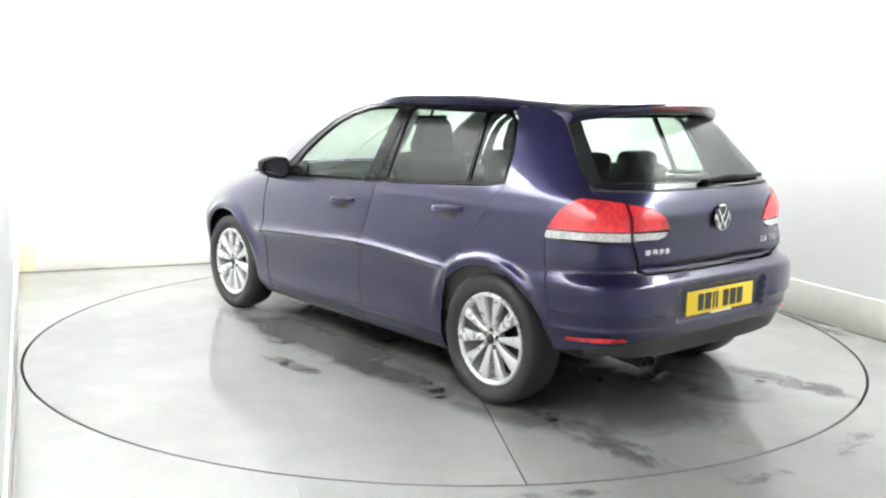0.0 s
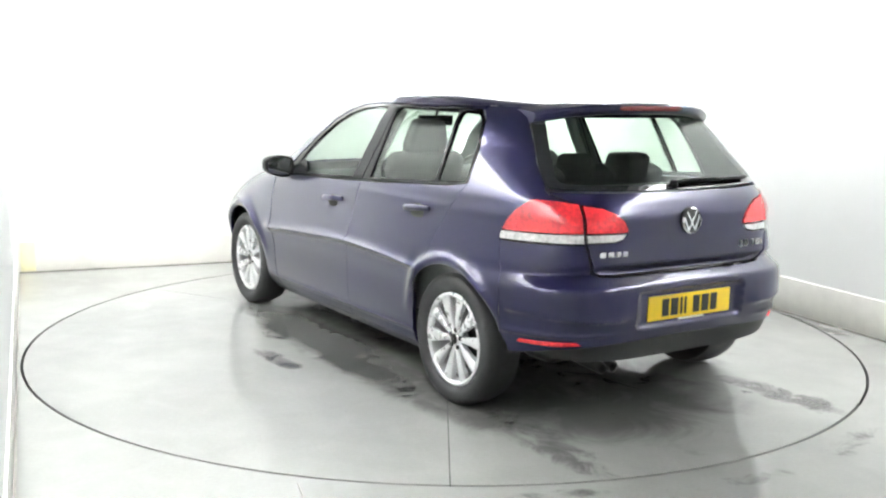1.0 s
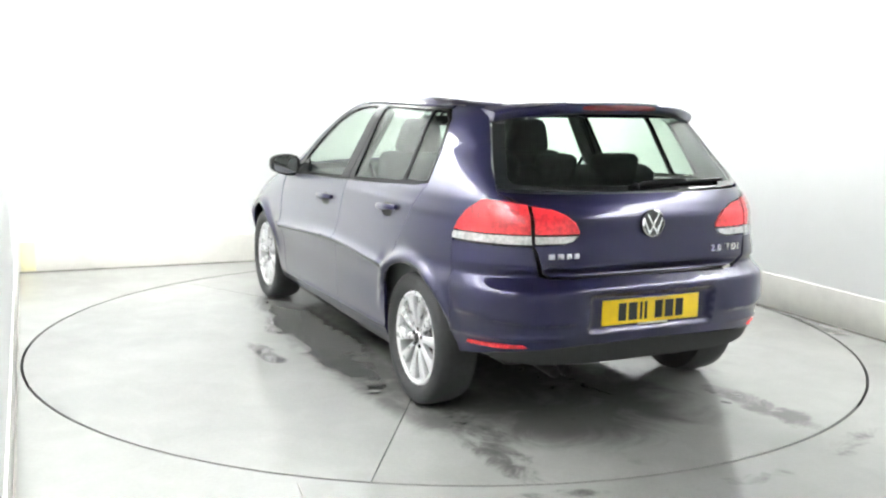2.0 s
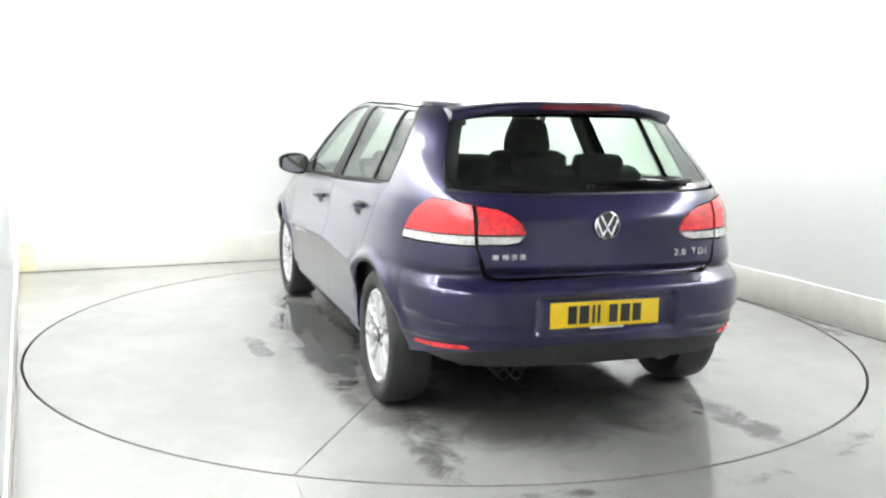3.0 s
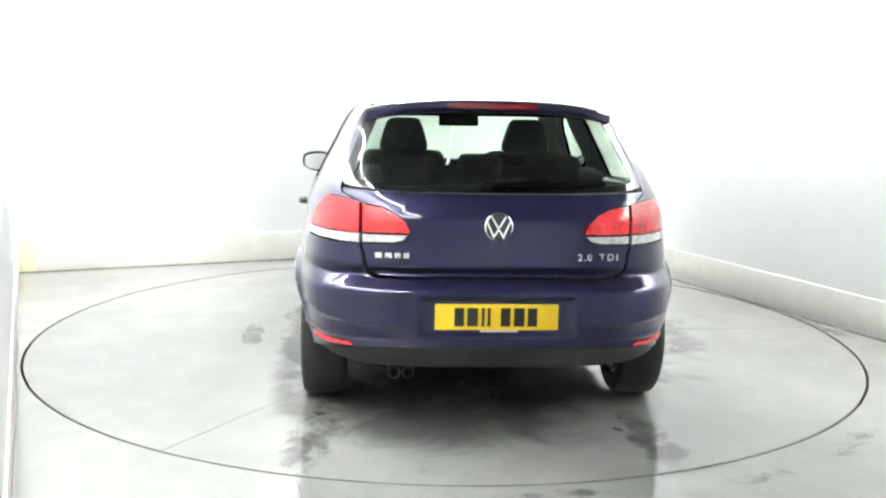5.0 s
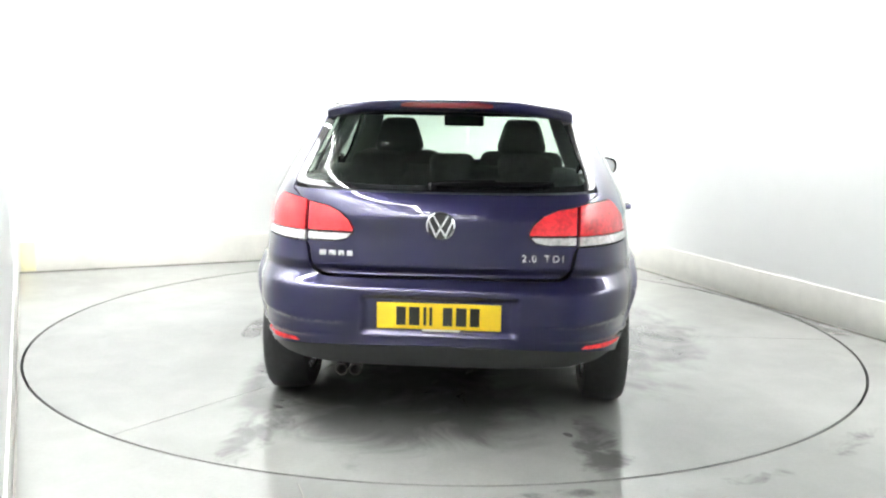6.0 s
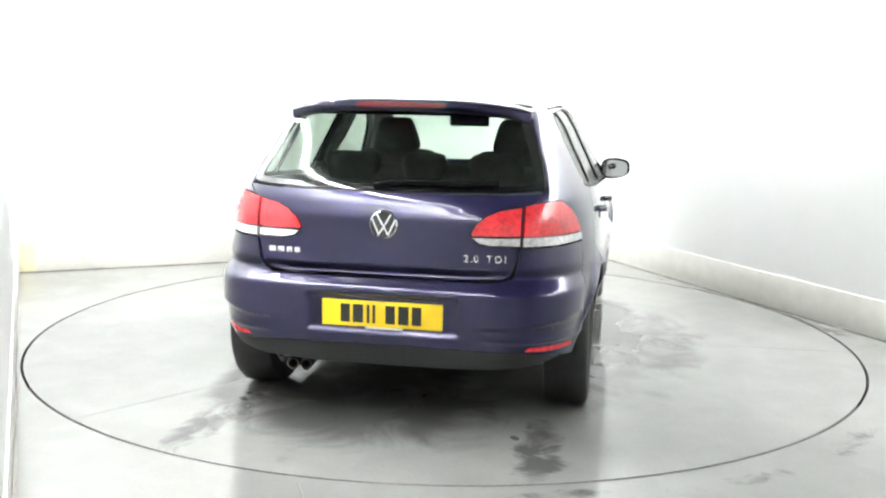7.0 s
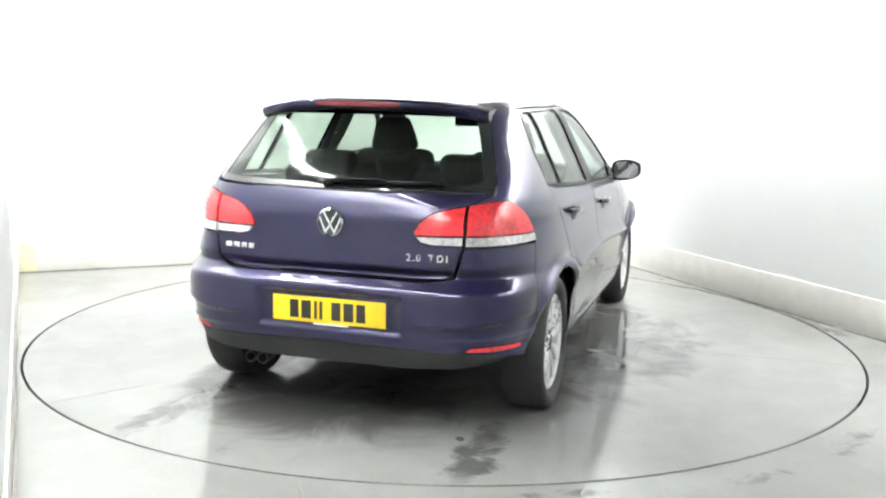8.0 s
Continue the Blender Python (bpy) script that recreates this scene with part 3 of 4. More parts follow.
def build_side(mirror):
    """One flank: wing, two doors with their glass, rear quarter, rail."""
    kw = dict(mirror=mirror)
    # front wing
    wing = X((2.055, .215), *[(2.055, z) for z in (.5, .7, .85)], (2.06, .945)) + F((.70, .93), (.69, .86), (.695, .80), (.735, .70), (.755, .55), (.76, .24)) + X((2.945, .24)) + arc_x(1, -6, 188, 28) + X((2.195, .215))
    put(panel("front_wing", outline(wing), PAINT, car, inner=LINER, extra=lip_rows(1, 5, 175), **kw))
    # front door
    fd = X((2.05, .215), (1.045, .215), (1.03, .5), (.95, .8), (.91, BELT(.91) - .010)) + belt_pts(.91, 2.05, -.010)[1:]
    d = put(panel("front_door", outline(fd), PAINT, car, inner=CABIN, extra=crease_rows(1.0, 2.04), **kw))
    ff = X((.915, BELT(.915)), (.895, 1.2), (.885, 1.39), (1.0, 1.394), (1.15, 1.393), (1.30, 1.379), (1.445, 1.341), (1.575, 1.283), (1.695, 1.198), (1.825, 1.075), (1.935, .953)) + belt_pts(1.91, .915, -.006)[1:-1]
    fgl = outline(FG)
    panel("window_frame", outline(ff), TRIM, d, holes=[fgl], off=-.002, inner=CABIN, label="gloss black window frame", **kw)
    g = panel("window_pane", fgl, GLASS, d, gap=-.003, off=-.008, thick=.004, label="green-tinted side glass", **kw)
    handle(d, 1.19, .862, mirror)
    sail = rounded(X((1.80, .966), (1.60, .976), (1.635, 1.02), (1.70, 1.045), (1.74, 1.035)), .02)
    panel("mirror_sail", outline(sail, .01), TRIM, d, gap=0, off=.002, thick=.012, label="black corner piece at the mirror foot", **kw)
    # rear door
    rd = X((1.045, .215), (.36, .215)) + X(*DOOR_R) + belt_pts(-.03, .91, -.010)[1:] + X((.95, .8), (1.03, .5))
    d = put(panel("rear_door", outline(rd), PAINT, car, inner=CABIN, extra=crease_rows(.26, 1.02), **kw))
    rf = X((-.03, BELT(-.03)), (.0, 1.19), (.055, 1.335), (.13, 1.386), (.4, 1.392), (.88, 1.391), (.89, 1.2), (.91, BELT(.91))) + belt_pts(.91, -.03, -.006)[1:-1]
    rgl, qgl = outline(RG), outline(QG)
    panel("window_frame", outline(rf), TRIM, d, holes=[rgl, qgl], off=-.002, inner=CABIN, label="gloss black window frame", **kw)
    for l, nm in ((rgl, "window_pane"), (qgl, "quarter_pane")):
        g = panel(nm, l, GLASS, d, gap=-.003, off=-.008, thick=.004, label="green-tinted side glass", **kw)
    handle(d, .30, .902, mirror)
    # sill below the doors
    sill = X((2.19, .17), (2.19, .21), (.37, .21), (.37, .17))
    put(panel("sill", outline(sill), PAINT, car, off=-.004, inner=LINER, **kw))
    # rear quarter with its thick pillar
    q = X(*DOOR_R[::-1]) + arc_x(0, 28, 166, 24) + X((-.345, .60), (-.300, .830)) + X(*LAMP_FRONT) + Y((.70, 1.011), (.64, 1.006), (.612, 1.004), (.659, 1.034), (.660, 1.05), (.632, 1.15), (.592, 1.25), (.552, 1.36), (.535, 1.398)) + X((-.0, 1.398), (.10, 1.398), (.10, 1.375), (.05, 1.335), (-.005, 1.19))
    put(panel("rear_quarter", outline(q), PAINT, car, inner=CABIN, extra=lip_rows(0, 28, 164), **kw))
    # rail and windscreen pillar
    rail = X((.10, 1.399), (1.0, 1.3995)) + F((.46, 1.3995), (.53, 1.35), (.59, 1.2), (.685, 1.0), (.70, .955)) + X((1.955, .953), (1.835, 1.082), (1.705, 1.206), (1.583, 1.291), (1.45, 1.349), (1.302, 1.386), (1.15, 1.397), (1.0, 1.398), (.4, 1.396), (.13, 1.391))
    put(panel("roof_rail", outline(rail), PAINT, car, inner=CABIN, gap=0.0, **kw))
    # tail lamp on the quarter
    lamp = new("tail_lamp")
    lamp.parent = car
    lamp.matrix_local = BASE
    tagged(lamp, "red tail lamp with clear lower strip")
    low = [("y", .576, .830)] + X((-.304, .834), (-.302, .847), (-.307, .868)) + Y((.576, .869))
    up = [("y", .576, .872)] + X((-.307, .871), (-.322, .91), (-.36, .965), (-.405, 1.004)) + Y((.70, 1.009), (.64, 1.004), (.576, .994))
    panel("red_lens", outline(up, .012), REDL, lamp, off=.006, gap=.001, thick=.02, bulge=.006, **kw)
    panel("clear_lens", outline(low, .012), CLEARL, lamp, off=.006, gap=.001, thick=.02, bulge=.004, **kw)
    # reflector in the bumper
    rfl = Y((.60, .400), (.70, .394), (.775, .396), (.775, .408), (.70, .413), (.62, .412))
    put(panel("bumper_reflector", outline(rfl, .01), REDL, car, off=.006, gap=0, thick=.015, bulge=.003, label="thin red reflector strip", **kw))


def handle(door, x, z, mirror):
    sg = -1 if mirror else 1
    al = at_x(x, z)
    p, n = surf(al, z), normal_at(al, z)
    tang = Vector((1, 0, -0.07))
    pts = []
    for i in range(13):
        t = i / 12 - .5
        b = (1 - (2 * t) ** 4)
        q = p + tang * (t * .215) + n * (0.006 + .030 * b)
        pts.append(Vector((q.x, q.y * sg, q.z)))
    bm = bmesh.new()
    rings = []
    for i, c in enumerate(pts):
        t = i / 12 - .5
        hz = .017 - .006 * abs(2 * t) ** 2
        rings.append([bm.verts.new(c + Vector((0, .009 * math.cos(a) * sg, hz * math.sin(a)))) for a in (2 * math.pi * k / 10 for k in range(10))])
    for a, b in zip(rings, rings[1:]):
        for i in range(10):
            bm.faces.new((a[i], a[(i + 1) % 10], b[(i + 1) % 10], b[i]))
    bm.faces.new(rings[0])
    bm.faces.new(rings[-1])
    bmesh.ops.recalc_face_normals(bm, faces=bm.faces)
    part("door_handle", bm, PAINT, door)
    # flat dark patch on the door, for the shade in the handle's hollow
    cup = rounded(X((x - .062, z - .040), (x - .045, z + .022), (x + .045, z + .022), (x + .062, z - .030), (x + .02, z - .046)), .03, 6)
    panel("handle_cup_shade", outline(cup, .01), LINER, door, off=.0015, gap=0, thick=.004, label="dark patch for the shade of the hollow behind the handle", mirror=mirror)


def sym(half, step=0.02):
    """A dense loop across the car's middle from its left half, given from the middle outward and back to the middle."""
    a = outline(half, step)
    k = max(i for i, p in enumerate(a) if p[0] > 1e-4)
    a = a[:k + 1]
    return a + [(-s, z) for s, z in a[::-1] if s > 1e-4]


def build_rear():
    # tailgate
    gate = sym(Y((0, .690), (.40, .690), (.49, .693), (.525, .705), (.542, .735), (.558, .80), (.571, .825), (.571, .992), (.60, 1.0), (.655, 1.035), (.657, 1.043), (.3, 1.038), (0, 1.036)))
    lampin = Y((.569, .830), (.44, .832), (.395, .842), (.368, .866), (.366, .888), (.385, .922), (.425, .955), (.48, .978), (.569, .992))
    hole_l = outline(lampin, .012)
    hole_r = [(-s, z) for s, z in hole_l]
    g = put(panel("tailgate", gate, PAINT, car, holes=[hole_l, hole_r], inner=CABIN, grid=.025))
    for sg in (False, True):
        up = Y((.565, .872), (.368, .872), (.366, .888), (.385, .922), (.425, .955), (.48, .978), (.565, .991))
        low = Y((.565, .832), (.44, .834), (.395, .844), (.370, .869), (.565, .869))
        panel("red_lens", outline(up, .012), REDL, g, off=.005, gap=.0025, thick=.02, bulge=.006, mirror=sg, label="red tailgate lamp lens")
        panel("clear_lens", outline(low, .012), CLEARL, g, off=.005, gap=.0025, thick=.02, bulge=.004, mirror=sg, label="clear tailgate lamp lens")
    # rear window: clear middle inside a black border
    win = sym(Y((0, 1.044), (.3, 1.046), (.60, 1.052), (.645, 1.058), (.655, 1.075), (.625, 1.16), (.585, 1.26), (.548, 1.355), (.53, 1.372), (.3, 1.378), (0, 1.38)))
    clear = sym(Y((0, 1.068), (.3, 1.070), (.57, 1.076), (.60, 1.082), (.606, 1.10), (.575, 1.18), (.54, 1.27), (.508, 1.342), (.49, 1.352), (.3, 1.356), (0, 1.357)))
    wl, cl = win, clear
    panel("window_border", wl, FRIT, g, holes=[cl], off=-.001, thick=.006, label="black border of the rear window", gap=.001)
    p = panel("rear_window", cl, GLASS, g, gap=-.001, off=-.002, thick=.004, label="green-tinted rear glass")
    # bumper
    top = Y((0, .681), (.40, .681), (.497, .684), (.537, .697), (.555, .73), (.566, .80), (.574, .824))
    half = top + X((-.300, .828), (-.345, .60)) + arc_x(0, 166, 176, 2) + X((-.40, .343)) + Y((.745, .352), (.70, .371), (.60, .385), (.45, .392), (0, .40))
    put(panel("rear_bumper", sym(half), PAINT, car, inner=LINER, grid=.025, extra=level_rows((.418, .428, .434, .440, .446, .456, .480, .492, .500, .507, .513, .520, .528, .536, .545, .555, .570, .612, .622, .632, .642, .652, .662, .672), -.72, .72, 50)))
    val = Y((0, .398), (.45, .39), (.60, .383), (.700, .369), (.74, .349), (.68, .33), (.55, .308), (.30, .296), (0, .294))
    put(panel("bumper_valance", sym(val), PLASTIC, car, inner=LINER, off=-.006, label="textured black lower bumper valance"))
    # number plate, its characters drawn as plain bars
    px = surf(0, .53).x - .006
    pl = put(part("number_plate", box_bm(px + .004, 0, .530, .008, .52, .111, .003), YELLOW, car, "yellow number plate with dark bars"))
    for i, (y, w) in enumerate(((.158, .040), (.102, .044), (.058, .012), (.033, .012), (-.037, .040), (-.094, .044), (-.150, .040))):
        part("plate_bar", box_bm(px - .001, y, .530, .004, w, .078), INK, pl)
    part("plate_strip", box_bm(px + .003, -.01, .4695, .006, .16, .007), KERBM, pl, "thin white strip under the plate")
    # badge: chrome ring with chevrons
    bx = surf(0, .908).x
    m = Matrix.Translation((bx - .004, 0, .908)) @ Matrix.Rotation(radians(4), 4, "Y")
    bd = part("badge", lathe_bm([(.001, 0.012), (.054, .012), (.060, .006), (.060, -.004), (.001, -.004)], 40, False), FRIT, g, "round chrome badge on dark field")
    mm = m @ Matrix.Rotation(radians(90), 4, "Z")
    bd.data.transform(mm)
    r = part("badge_ring", lathe_bm([(.060, .014), (.0535, .020), (.0515, .014), (.0535, .008), (.060, .006)], 40), CHROME, g)
    r.data.transform(mm)
    for a, b in (((-.030, .042), (-.004, -.004)), ((-.004, -.004), (.004, -.004)), ((.004, -.004), (.030, .042)), ((-.048, .020), (-.020, -.044)), ((-.020, -.044), (0, -.010)), ((0, -.010), (.020, -.044)), ((.020, -.044), (.048, .020))):
        d = Vector(b) - Vector(a)
        s = box_bm(0, 0, 0, .006, d.length + .008, .010, .002, 1, Matrix.Translation((-.012, (a[0] + b[0]) / 2, (a[1] + b[1]) / 2)) @ Matrix.Rotation(math.atan2(d.y, d.x), 4, "X"))
        q = part("badge_stroke", s, CHROME, g)
        q.data.transform(m)
    # model script as bars, engine script lettered
    for y0, ws in ((.512, (.031, .031, .026, .026)),):
        y = y0
        for w in ws:
            n = surf(at_y(y - w / 2, .782), .782)
            part("script_bar", box_bm(n.x - .001, y - w / 2, .782, .008, w - .002, .022, .003), ALLOY, g)
            y -= w + .010
    al = at_y(-.435, .78)
    c, n = surf(al, .78), normal_at(al, .78)
    n = Vector((n.x, n.y, 0)).normalized()
    rgt = Vector((0, 0, 1)).cross(n)
    turn = Matrix((((*rgt, 0)), (0, 0, 1, 0), ((*n, 0)), (0, 0, 0, 1))).transposed()
    for ch, adv in (("2", -.098), (".", -.069), ("0", -.056), ("T", -.004), ("D", .030), ("I", .069)):
        cu = bpy.data.curves.new("script_letter", "FONT")
        cu.body, cu.size, cu.extrude = ch, .042, .003
        tmp = new("tmp_text", cu)
        me = bpy.data.meshes.new_from_object(tmp.evaluated_get(bpy.context.evaluated_depsgraph_get()))
        bpy.data.objects.remove(tmp)
        me.transform(turn)
        me.transform(Matrix.Translation(c + n * .004 + rgt * adv - Vector((0, 0, .013))))
        me.name = "script_letter"
        link("script_letter", me, ALLOY, g)
    # wiper
    def on_glass(y, z, o):
        al = at_y(y, z)
        return surf(al, z) + normal_at(al, z) * o
    arm = tube_bm([on_glass(y, z, o) for y, z, o in ((.045, 1.060, .02), (.0, 1.064, .028), (-.1, 1.069, .028), (-.22, 1.072, .026))], .009)
    w = part("rear_wiper", arm, TRIM, g, "black wiper arm")
    part("wiper_blade", tube_bm([on_glass(.06 - .52 * i / 8, 1.066 + .006 * i / 8, .016) for i in range(9)], .010), TRIM, g)
    bm = bmesh.new()
    bmesh.ops.create_uvsphere(bm, u_segments=14, v_segments=8, radius=.022, matrix=Matrix.Translation(on_glass(.045, 1.058, .01)))
    part("wiper_cap", bm, TRIM, g)
    # roof spoiler, curved in plan, with the high brake light in its edge
    bm = bmesh.new()
    N, rings = 28, []

    def edge(y):
        k = abs(y) / .555
        return -.385 + .175 * k ** 2.6, -.05 * k ** 3
    for i in range(N + 1):
        y = -.555 + 1.11 * i / N
        xt, dz = edge(y)
        prof = [(xt + .30, 1.425), (xt + .16, 1.432), (xt + .05, 1.424), (xt + .008, 1.417), (xt, 1.408), (xt + .004, 1.392), (xt + .018, 1.374), (xt + .05, 1.364), (xt + .20, 1.37)]
        rings.append([bm.verts.new((x, y, z + .006 + dz * (1 if j > 0 else .5))) for j, (x, z) in enumerate(prof)])
    for a, b in zip(rings, rings[1:]):
        for j in range(9):
            bm.faces.new((a[j], a[(j + 1) % 9], b[(j + 1) % 9], b[j]))
    bm.faces.new(rings[0])
    bm.faces.new(rings[-1])
    bmesh.ops.recalc_face_normals(bm, faces=bm.faces)
    sp = part("roof_spoiler", bm, PAINT, g)
    bm = bmesh.new()
    rows = []
    for i in range(13):
        y = -.20 + .40 * i / 12
        xt, dz = edge(y)
        t = .55 + .45 * math.sqrt(max(0, 1 - (abs(y) / .2) ** 4))
        rows.append([bm.verts.new((xt + x, y, 1.400 + z * t + dz)) for x, z in ((.01, .014), (-.004, .012), (-.006, 0), (-.002, -.012), (.012, -.014))])
    for a, b in zip(rows, rows[1:]):
        for j in range(4):
            bm.faces.new((a[j], a[j + 1], b[j + 1], b[j]))
    bmesh.ops.recalc_face_normals(bm, faces=bm.faces)
    part("brake_light", bm, REDD, g, "dark red high brake light strip")


def build_front_and_top():
    hood = F((0, .77), (.5, .775), (.685, .80), (.68, .86), (.69, .93), (.70, .95), (.3, .985), (0, .99))
    def across(h):
        a = outline(h + [("f", 0, h[-1][2])])
        a = [p for p in a if p[0] <= to_s(math.pi) + 1e-6]
        return a + [(2 * to_s(math.pi) - s, z) for s, z in a[::-1] if s < to_s(math.pi) - 1e-4]
    put(panel("bonnet", across(hood), PAINT, car, inner=LINER))
    scr = F((0, 1.0), (.3, .995), (.69, .965), (.675, 1.0), (.585, 1.2), (.525, 1.35), (.46, 1.392), (0, 1.394))
    p = put(panel("windscreen", across(scr), GLASS, car, off=-.004, thick=.005, label="green-tinted windscreen"))
    bum = F((0, .20), (.74, .20), (.755, .55), (.735, .70), (.69, .79), (.5, .765), (0, .76))
    put(panel("front_bumper", across(bum), PAINT, car, inner=LINER))
    # roof skin from the rail ring upward
    for name, material, dz, flip in (("roof", PAINT, 0, False), ("headlining", HEADLINER, -.035, True)):
        bm = bmesh.new()
        M = 72
        xc = ring(1.3995)[0]
        prev = None
        for k, rho in enumerate((1.0, .993, .985, .975, .965, .95, .93, .9, .86, .8, .7, .58, .45, .3, .15)):
            rg = []
            for i in range(M):
                p = surf(2 * math.pi * i / M, 1.3995)
                crown = 6.5 - 4 * max(0, -math.cos(2 * math.pi * i / M)) ** 2
                fwd = (p.x - xc) * rho
                rg.append(bm.verts.new((xc + fwd + .34 * (1 - rho), p.y * rho, 1.3995 + dz + (.052 * (1 - sstep(1.15, 1.62, xc + fwd)) - .034 * (1 - sstep(-.25, .55, xc + fwd))) * (1 - rho ** (3 * crown)) + .010 * (1 - rho * rho))))
            if prev:
                for i in range(M):
                    bm.faces.new((prev[i], prev[(i + 1) % M], rg[(i + 1) % M], rg[i]))
            prev = rg
        bm.faces.new(prev)
        bmesh.ops.recalc_face_normals(bm, faces=bm.faces)
        put(part(name, bm, material, car, "pale grey roof lining" if flip else ""))


def build_wheel():
    """A wheel about the y axis, face towards +y."""
    w = new("wheel")
    tyre = lathe_bm([(.222, .030), (.240, .052), (.270, .060), (.295, .055), (.309, .040), (.314, .0), (.309, -.09), (.295, -.135), (.262, -.142), (.222, -.135)], 64)
    for v in tyre.verts:
        v.co.y -= .005
    ty = part("tyre", tyre, RUBBER, w, "black road tyre")
    rim = lathe_bm([(.212, .040), (.222, .036), (.223, .020), (.212, -.13), (.20, -.13), (.196, .0), (.200, .030)], 56)
    rm = part("rim", rim, ALLOY, w, "silver ten-spoke alloy rim")
    for i in range(10):
        a = 2 * math.pi * i / 10 + .1
        wide = i % 2 == 0
        bm = bmesh.new()
        secs = []
        for r, hw, y0, y1 in ((.036, .012, .020, -.010), (.085, .0165 if wide else .013, .030, .0), (.15, .026 if wide else .021, .034, .004), (.208, .037 if wide else .031, .033, .006)):
            secs.append([bm.verts.new((r, y1, -hw)), bm.verts.new((r, y0 - .006, -hw)), bm.verts.new((r, y0, -hw * .55)), bm.verts.new((r, y0, hw * .55)), bm.verts.new((r, y0 - .006, hw)), bm.verts.new((r, y1, hw))])
        for p, q in zip(secs, secs[1:]):
            for j in range(6):
                bm.faces.new((p[j], p[(j + 1) % 6], q[(j + 1) % 6], q[j]))
        bm.faces.new(secs[0])
        bm.faces.new(secs[-1])
        bmesh.ops.recalc_face_normals(bm, faces=bm.faces)
        bmesh.ops.transform(bm, matrix=Matrix.Rotation(a, 4, "Y"), verts=bm.verts)
        part("spoke", bm, ALLOY, w)
    part("hub", lathe_bm([(.001, .026), (.026, .026), (.032, .020), (.052, .018), (.056, .010), (.056, -.02), (.001, -.02)], 32, False), ALLOY, w)
    part("hub_cap", lathe_bm([(.001, .032), (.020, .031), (.026, .026), (.026, .02)], 24, False), STEEL, w, "small grey centre cap")
    for i in range(5):
        a = 2 * math.pi * i / 5 + .4
        bm = lathe_bm([(.001, .014), (.011, .014), (.011, .024), (.007, .026), (.006, .020), (.001, .020)], 10, False)
        bmesh.ops.transform(bm, matrix=Matrix.Translation((.043 * math.cos(a), 0.0, .043 * math.sin(a))), verts=bm.verts)
        part("wheel_bolt", bm, TRIM, w)
    part("brake_disc", lathe_bm([(.05, -.045), (.135, -.045), (.135, -.065), (.05, -.065)], 40), STEEL, w, "dull steel brake disc")
    # added dark disc that stands for the shade behind the spokes
    part("wheel_well_shade", lathe_bm([(.001, -.10), (.19, -.10), (.19, -.115), (.001, -.115)], 32, False), LINER, w)
    return w


def build_wheels():
    w = build_wheel()
    w.parent = car
    w.matrix_local = BASE @ pose(0.01, .795, .312)
    for x, y, t in ((2.57, .795, 0), (0.01, -.795, 180), (2.57, -.795, 180)):
        c = copy_thing(w, Matrix())
        c.matrix_local = BASE @ pose(x, y, .312, 0, 23 if x > 1 else 0, t)
    # arch liners
    for x in (0.01, 2.57):
        for sg in (1, -1):
            bm = bmesh.new()
            rows = []
            for i in range(25):
                a = radians(2 + 176 * i / 24)
                rows.append([bm.verts.new((x + r * math.cos(a), y * sg, .31 + r * math.sin(a))) for r, y in ((.370, .80), (.392, .50), (.30, .46), (.02, .46))])
            for p, q in zip(rows, rows[1:]):
                for j in range(3):
                    bm.faces.new((p[j], p[j + 1], q[j + 1], q[j]))
            put(part("arch_liner", bm, LINER, car))


def build_under():
    put(part("underbody", box_bm(1.35, 0, .36, 3.6, 1.10, .12, .03), LINER, car, "black underside of the car"))
    put(part("underbody_panel", box_bm(1.28, 0, .30, 1.75, 1.50, .10, .03), LINER, car, "black underside of the car"))
    put(part("rear_axle", tube_bm([(0.03, -.70, .27), (0.08, -.3, .25), (0.08, .3, .25), (0.03, .70, .27)], .035), LINER, car))
    bm = box_bm(-.28, .34, .305, .22, .46, .12, .05, 3)
    mf = put(part("exhaust_silencer", bm, STEEL, car, "grey steel exhaust silencer"))
    for y in (.43, .37):
        part("tail_pipe", merge(lathe_tube((-.40, y, .278), (-.585, y - .005, .262), .027)), STEEL, mf, "steel exhaust tail pipe")
    # inner tailgate and boot walls, dark behind the glass
    put(part("boot_floor", box_bm(-.1, 0, .60, .9, 1.2, .04, .01), LINER, car))


def lathe_tube(a, b, r):
    a, b = Vector(a), Vector(b)
    d = (b - a)
    bm = lathe_bm([(r, 0), (r, d.length), (r * .82, d.length), (r * .82, 0)], 20)
    q = Vector((0, 1, 0)).rotation_difference(d.normalized()).to_matrix().to_4x4()
    bmesh.ops.transform(bm, matrix=Matrix.Translation(a) @ q, verts=bm.verts)
    return bm


def cushion(cx, cy, cz, sx, sy, sz, tilt=0, bev=.05):
    bm = box_bm(0, 0, 0, sx, sy, sz, bev, 3)
    bmesh.ops.transform(bm, matrix=Matrix.Translation((cx, cy, cz)) @ Matrix.Rotation(radians(tilt), 4, "Y"), verts=bm.verts)
    return bm


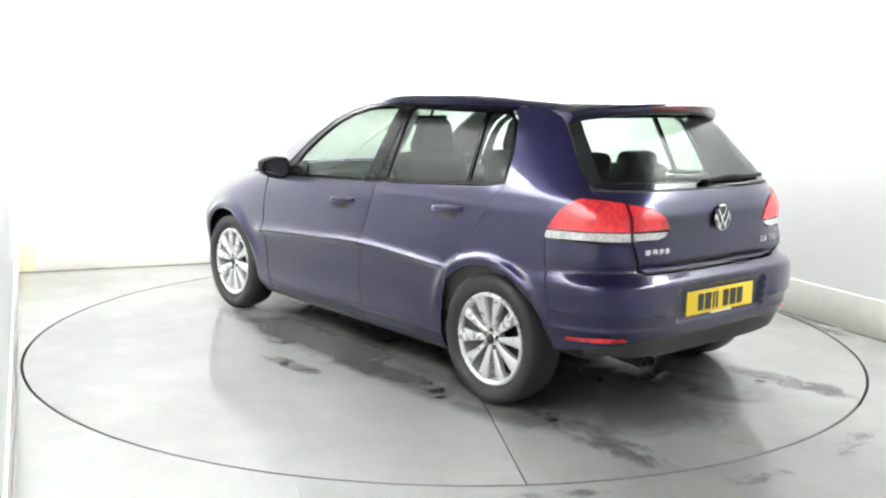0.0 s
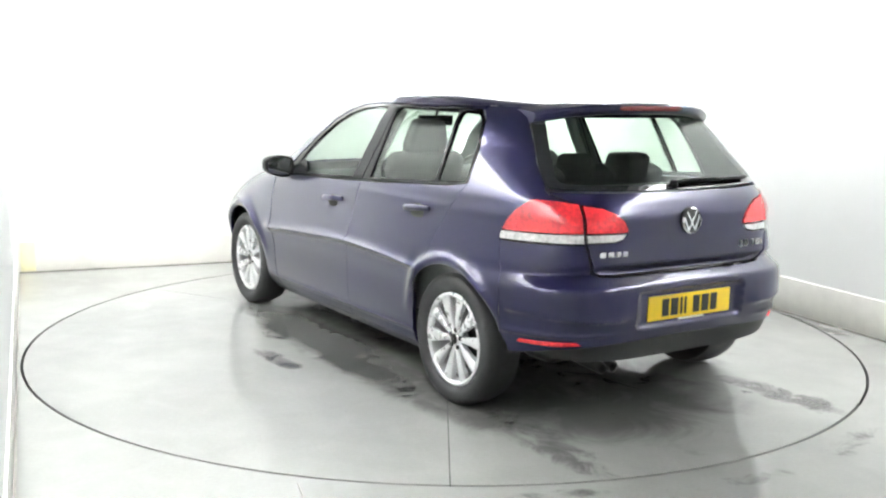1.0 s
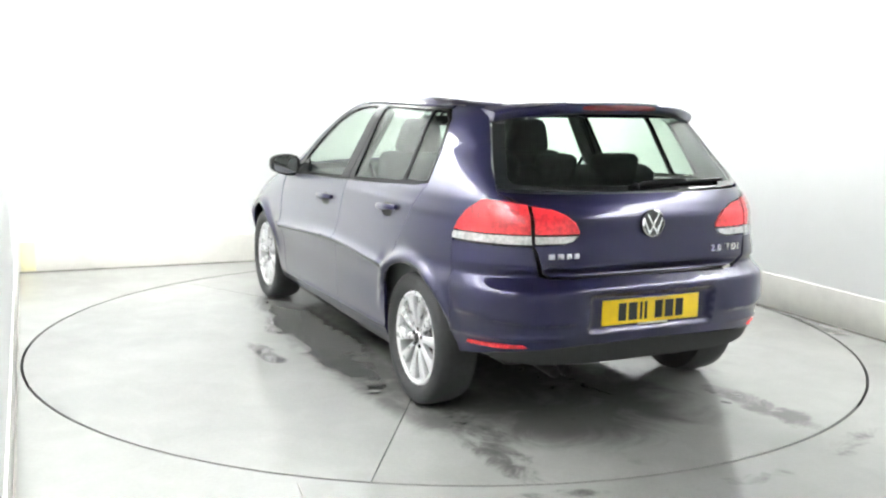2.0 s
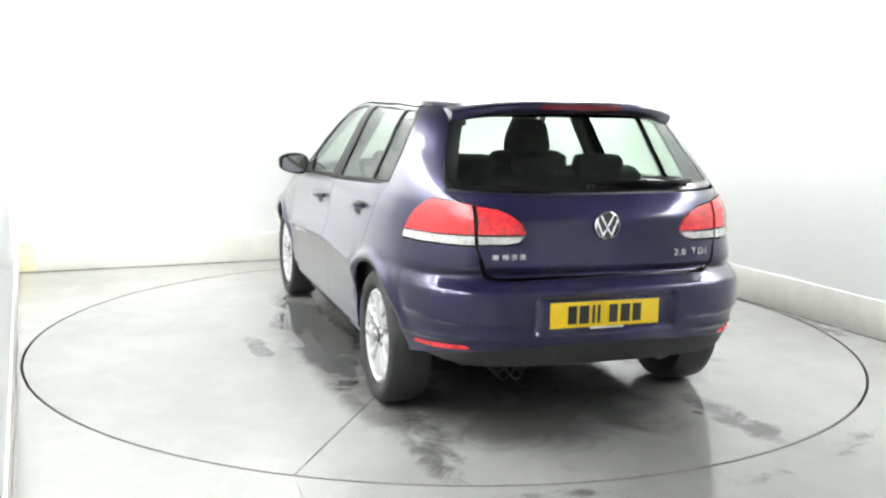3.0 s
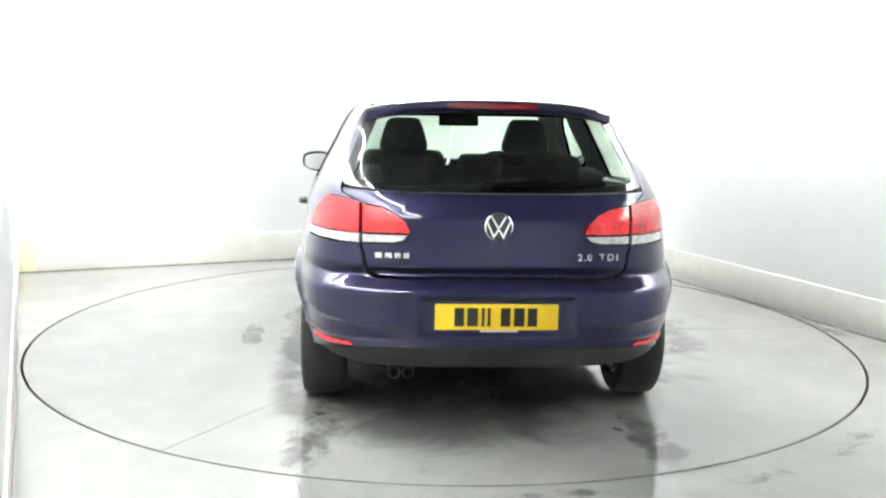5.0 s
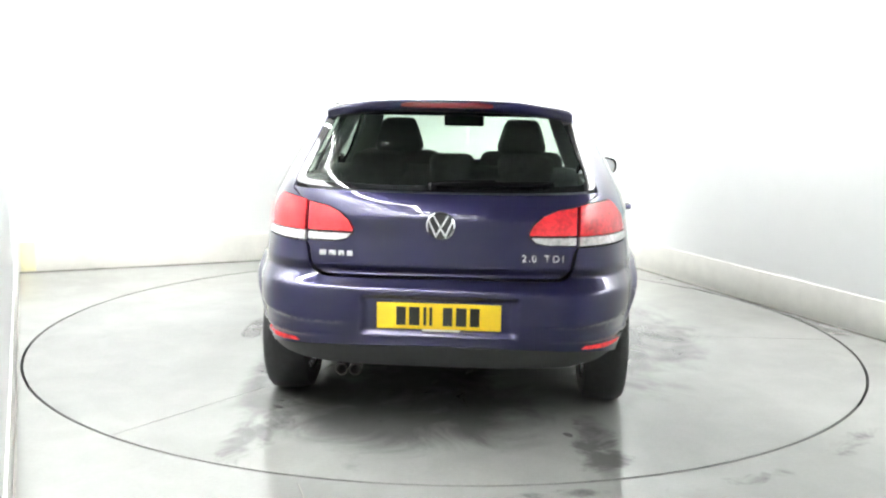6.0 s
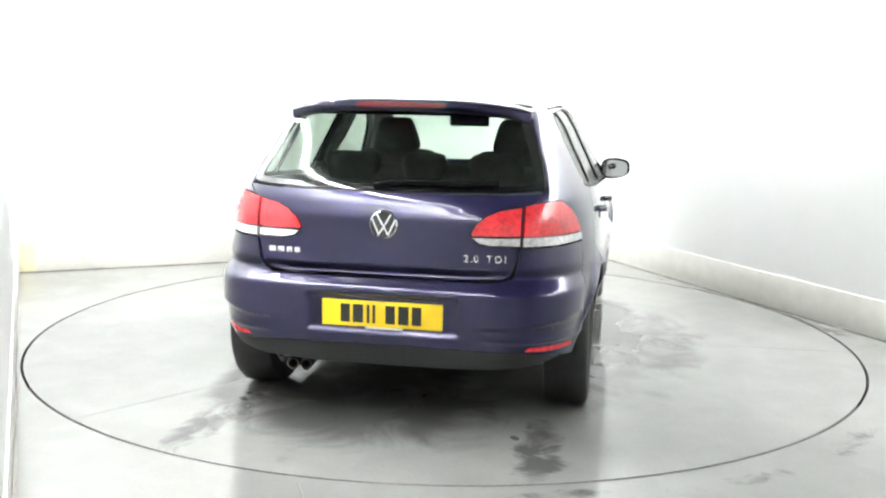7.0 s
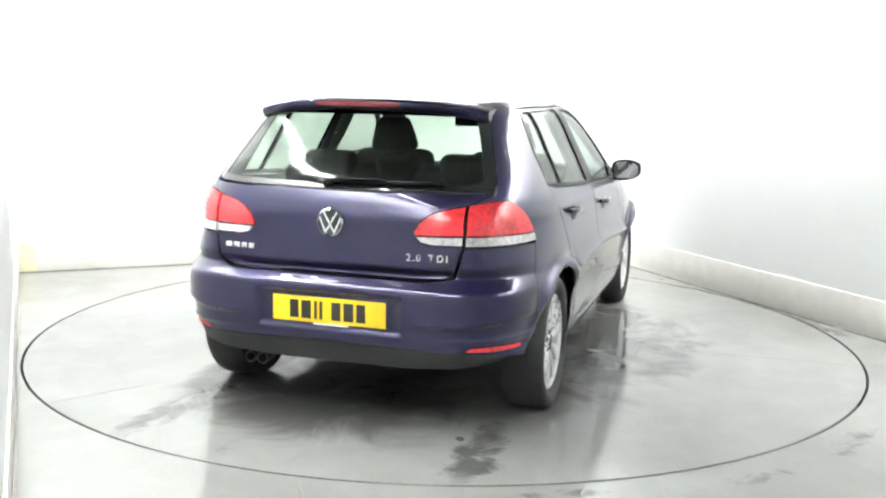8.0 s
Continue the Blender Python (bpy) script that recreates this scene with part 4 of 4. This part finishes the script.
def build_cabin():
    for y in (.355, -.355):
        s = put(part("front_seat", merge(cushion(1.32, y, .50, .52, .50, .18, -8), cushion(1.10, y, .83, .14, .48, .60, -14, .068)), CLOTH, car, "charcoal cloth front seat"))
        hb = cushion(1.035, y, 1.21, .10, .28, .20, -8, .048)
        for v in hb.verts:
            v.co.y = y + (v.co.y - y) * (1 - 2.4 * max(0, v.co.z - 1.17))
        part("headrest", hb, CLOTH, s)
        for d in (.07, -.07):
            part("headrest_post", tube_bm([(1.06, y + d, 1.08), (1.04, y + d, 1.16)], .007), STEEL, s)
    b = put(part("rear_seat", merge(cushion(.55, 0, .50, .50, 1.22, .18, -6), cushion(.25, 0, .82, .14, 1.24, .56, -16)), CLOTH, car, "charcoal cloth rear bench"))
    for y in (.36, 0, -.36):
        part("headrest", cushion(.15, y, 1.085, .10, .27 if y else .22, .15, -12, .046), CLOTH, b)
    put(part("parcel_shelf", box_bm(-.17, 0, .985, .56, 1.18, .02, .006), CABIN, car, "dark parcel shelf behind the rear bench"))
    put(part("dashboard", merge(cushion(1.80, 0, .84, .42, 1.44, .26, 6, .08), cushion(1.95, 0, .90, .36, 1.44, .08, 4, .03)), CABIN, car, "dark dashboard"))
    w = tube_bm([(0, .18 * math.cos(a), .18 * math.sin(a)) for a in (2 * math.pi * i / 32 for i in range(33))], .015, 8)
    h = box_bm(0, 0, 0, .05, .14, .12, .02)
    sp = box_bm(0, 0, 0, .02, .33, .04, .008)
    bm = merge(w, h, sp)
    bmesh.ops.transform(bm, matrix=Matrix.Translation((1.58, -.36, .90)) @ Matrix.Rotation(radians(-24), 4, "Y"), verts=bm.verts)
    put(part("steering_wheel", bm, CABIN, car, "black steering wheel"))
    m = put(part("rear_view_mirror", cushion(1.50, .0, 1.285, .035, .25, .065, -6, .015), TRIM, car, "black interior mirror under the windscreen"))
    part("mirror_stem", tube_bm([(1.51, 0, 1.30), (1.43, 0, 1.40)], .010), TRIM, m)
    for sg in (1, -1):
        # upholstered pillar insides and door cards seen through the glass
        put(part("pillar_trim", tube_bm([(.93, .775 * sg, .98), (.93, .67 * sg, 1.2), (.92, .585 * sg, 1.36)], .034, 8), CABIN, car))
        put(part("door_card", box_bm(.95, .775 * sg, .66, 2.0, .06, .56, .02), CABIN, car))
        put(part("seat_belt", tube_bm([(.94, .72 * sg, 1.12), (1.0, .62 * sg, .9), (1.08, .56 * sg, .62)], .012, 6), TRIM, car))
        put(part("boot_side", box_bm(-.08, .63 * sg, .79, .40, .10, .40, .03), CABIN, car))


def build_mirrors():
    for sg in (1, -1):
        c = Vector((1.855, .908 * sg, .995))
        bm = bmesh.new()
        bmesh.ops.create_uvsphere(bm, u_segments=28, v_segments=18, radius=1)
        for v in bm.verts:
            x, y, z = v.co
            r = (abs(x) ** 3.6 + abs(y) ** 3.6 + abs(z) ** 3.6) ** (1 / 3.6)
            x, y, z = x / r, y / r, z / r
            x = max(x, -.28)
            k = 1 - .25 * max(0, y)
            v.co = (c.x + x * .085, c.y + (y * .092) * sg, c.z + z * .066 * k + .006 * y)
        bmesh.ops.recalc_face_normals(bm, faces=bm.faces)
        m = put(part("door_mirror", bm, TRIM, car, "black door mirror housing"))
        bm = bmesh.new()
        bmesh.ops.create_circle(bm, cap_ends=True, segments=32, radius=1)
        for v in bm.verts:
            a = math.atan2(v.co.y, v.co.x)
            y, z = math.cos(a), math.sin(a)
            r = (abs(y) ** 3.6 + abs(z) ** 3.6) ** (1 / 3.6)
            y, z = y / r * .078, z / r * .053
            k = 1 - 2.0 * max(0, y)
            v.co = (c.x - .0275, c.y + y * sg, c.z + z * k)
        e = bmesh.ops.extrude_face_region(bm, geom=bm.faces[:])
        for v in e["geom"]:
            if isinstance(v, bmesh.types.BMVert):
                v.co.x += .006
        bmesh.ops.recalc_face_normals(bm, faces=bm.faces)
        part("mirror_glass", bm, MIRROR, m, "mirror glass")
        part("mirror_arm", tube_bm([(1.87, .80 * sg, .952), (1.87, .87 * sg, .958), (1.875, .92 * sg, .975)], .024, 10), TRIM, m)


build_side(False)
build_side(True)
build_rear()
build_front_and_top()
build_wheels()
build_under()
build_cabin()
build_mirrors()


def motions():
    rows = [(t * .5, pose(0, 0, 0, 0, 0, heading(t * .5))) for t in range(17)]
    walk(turntable, rows)
    walk(car, rows)


motions()
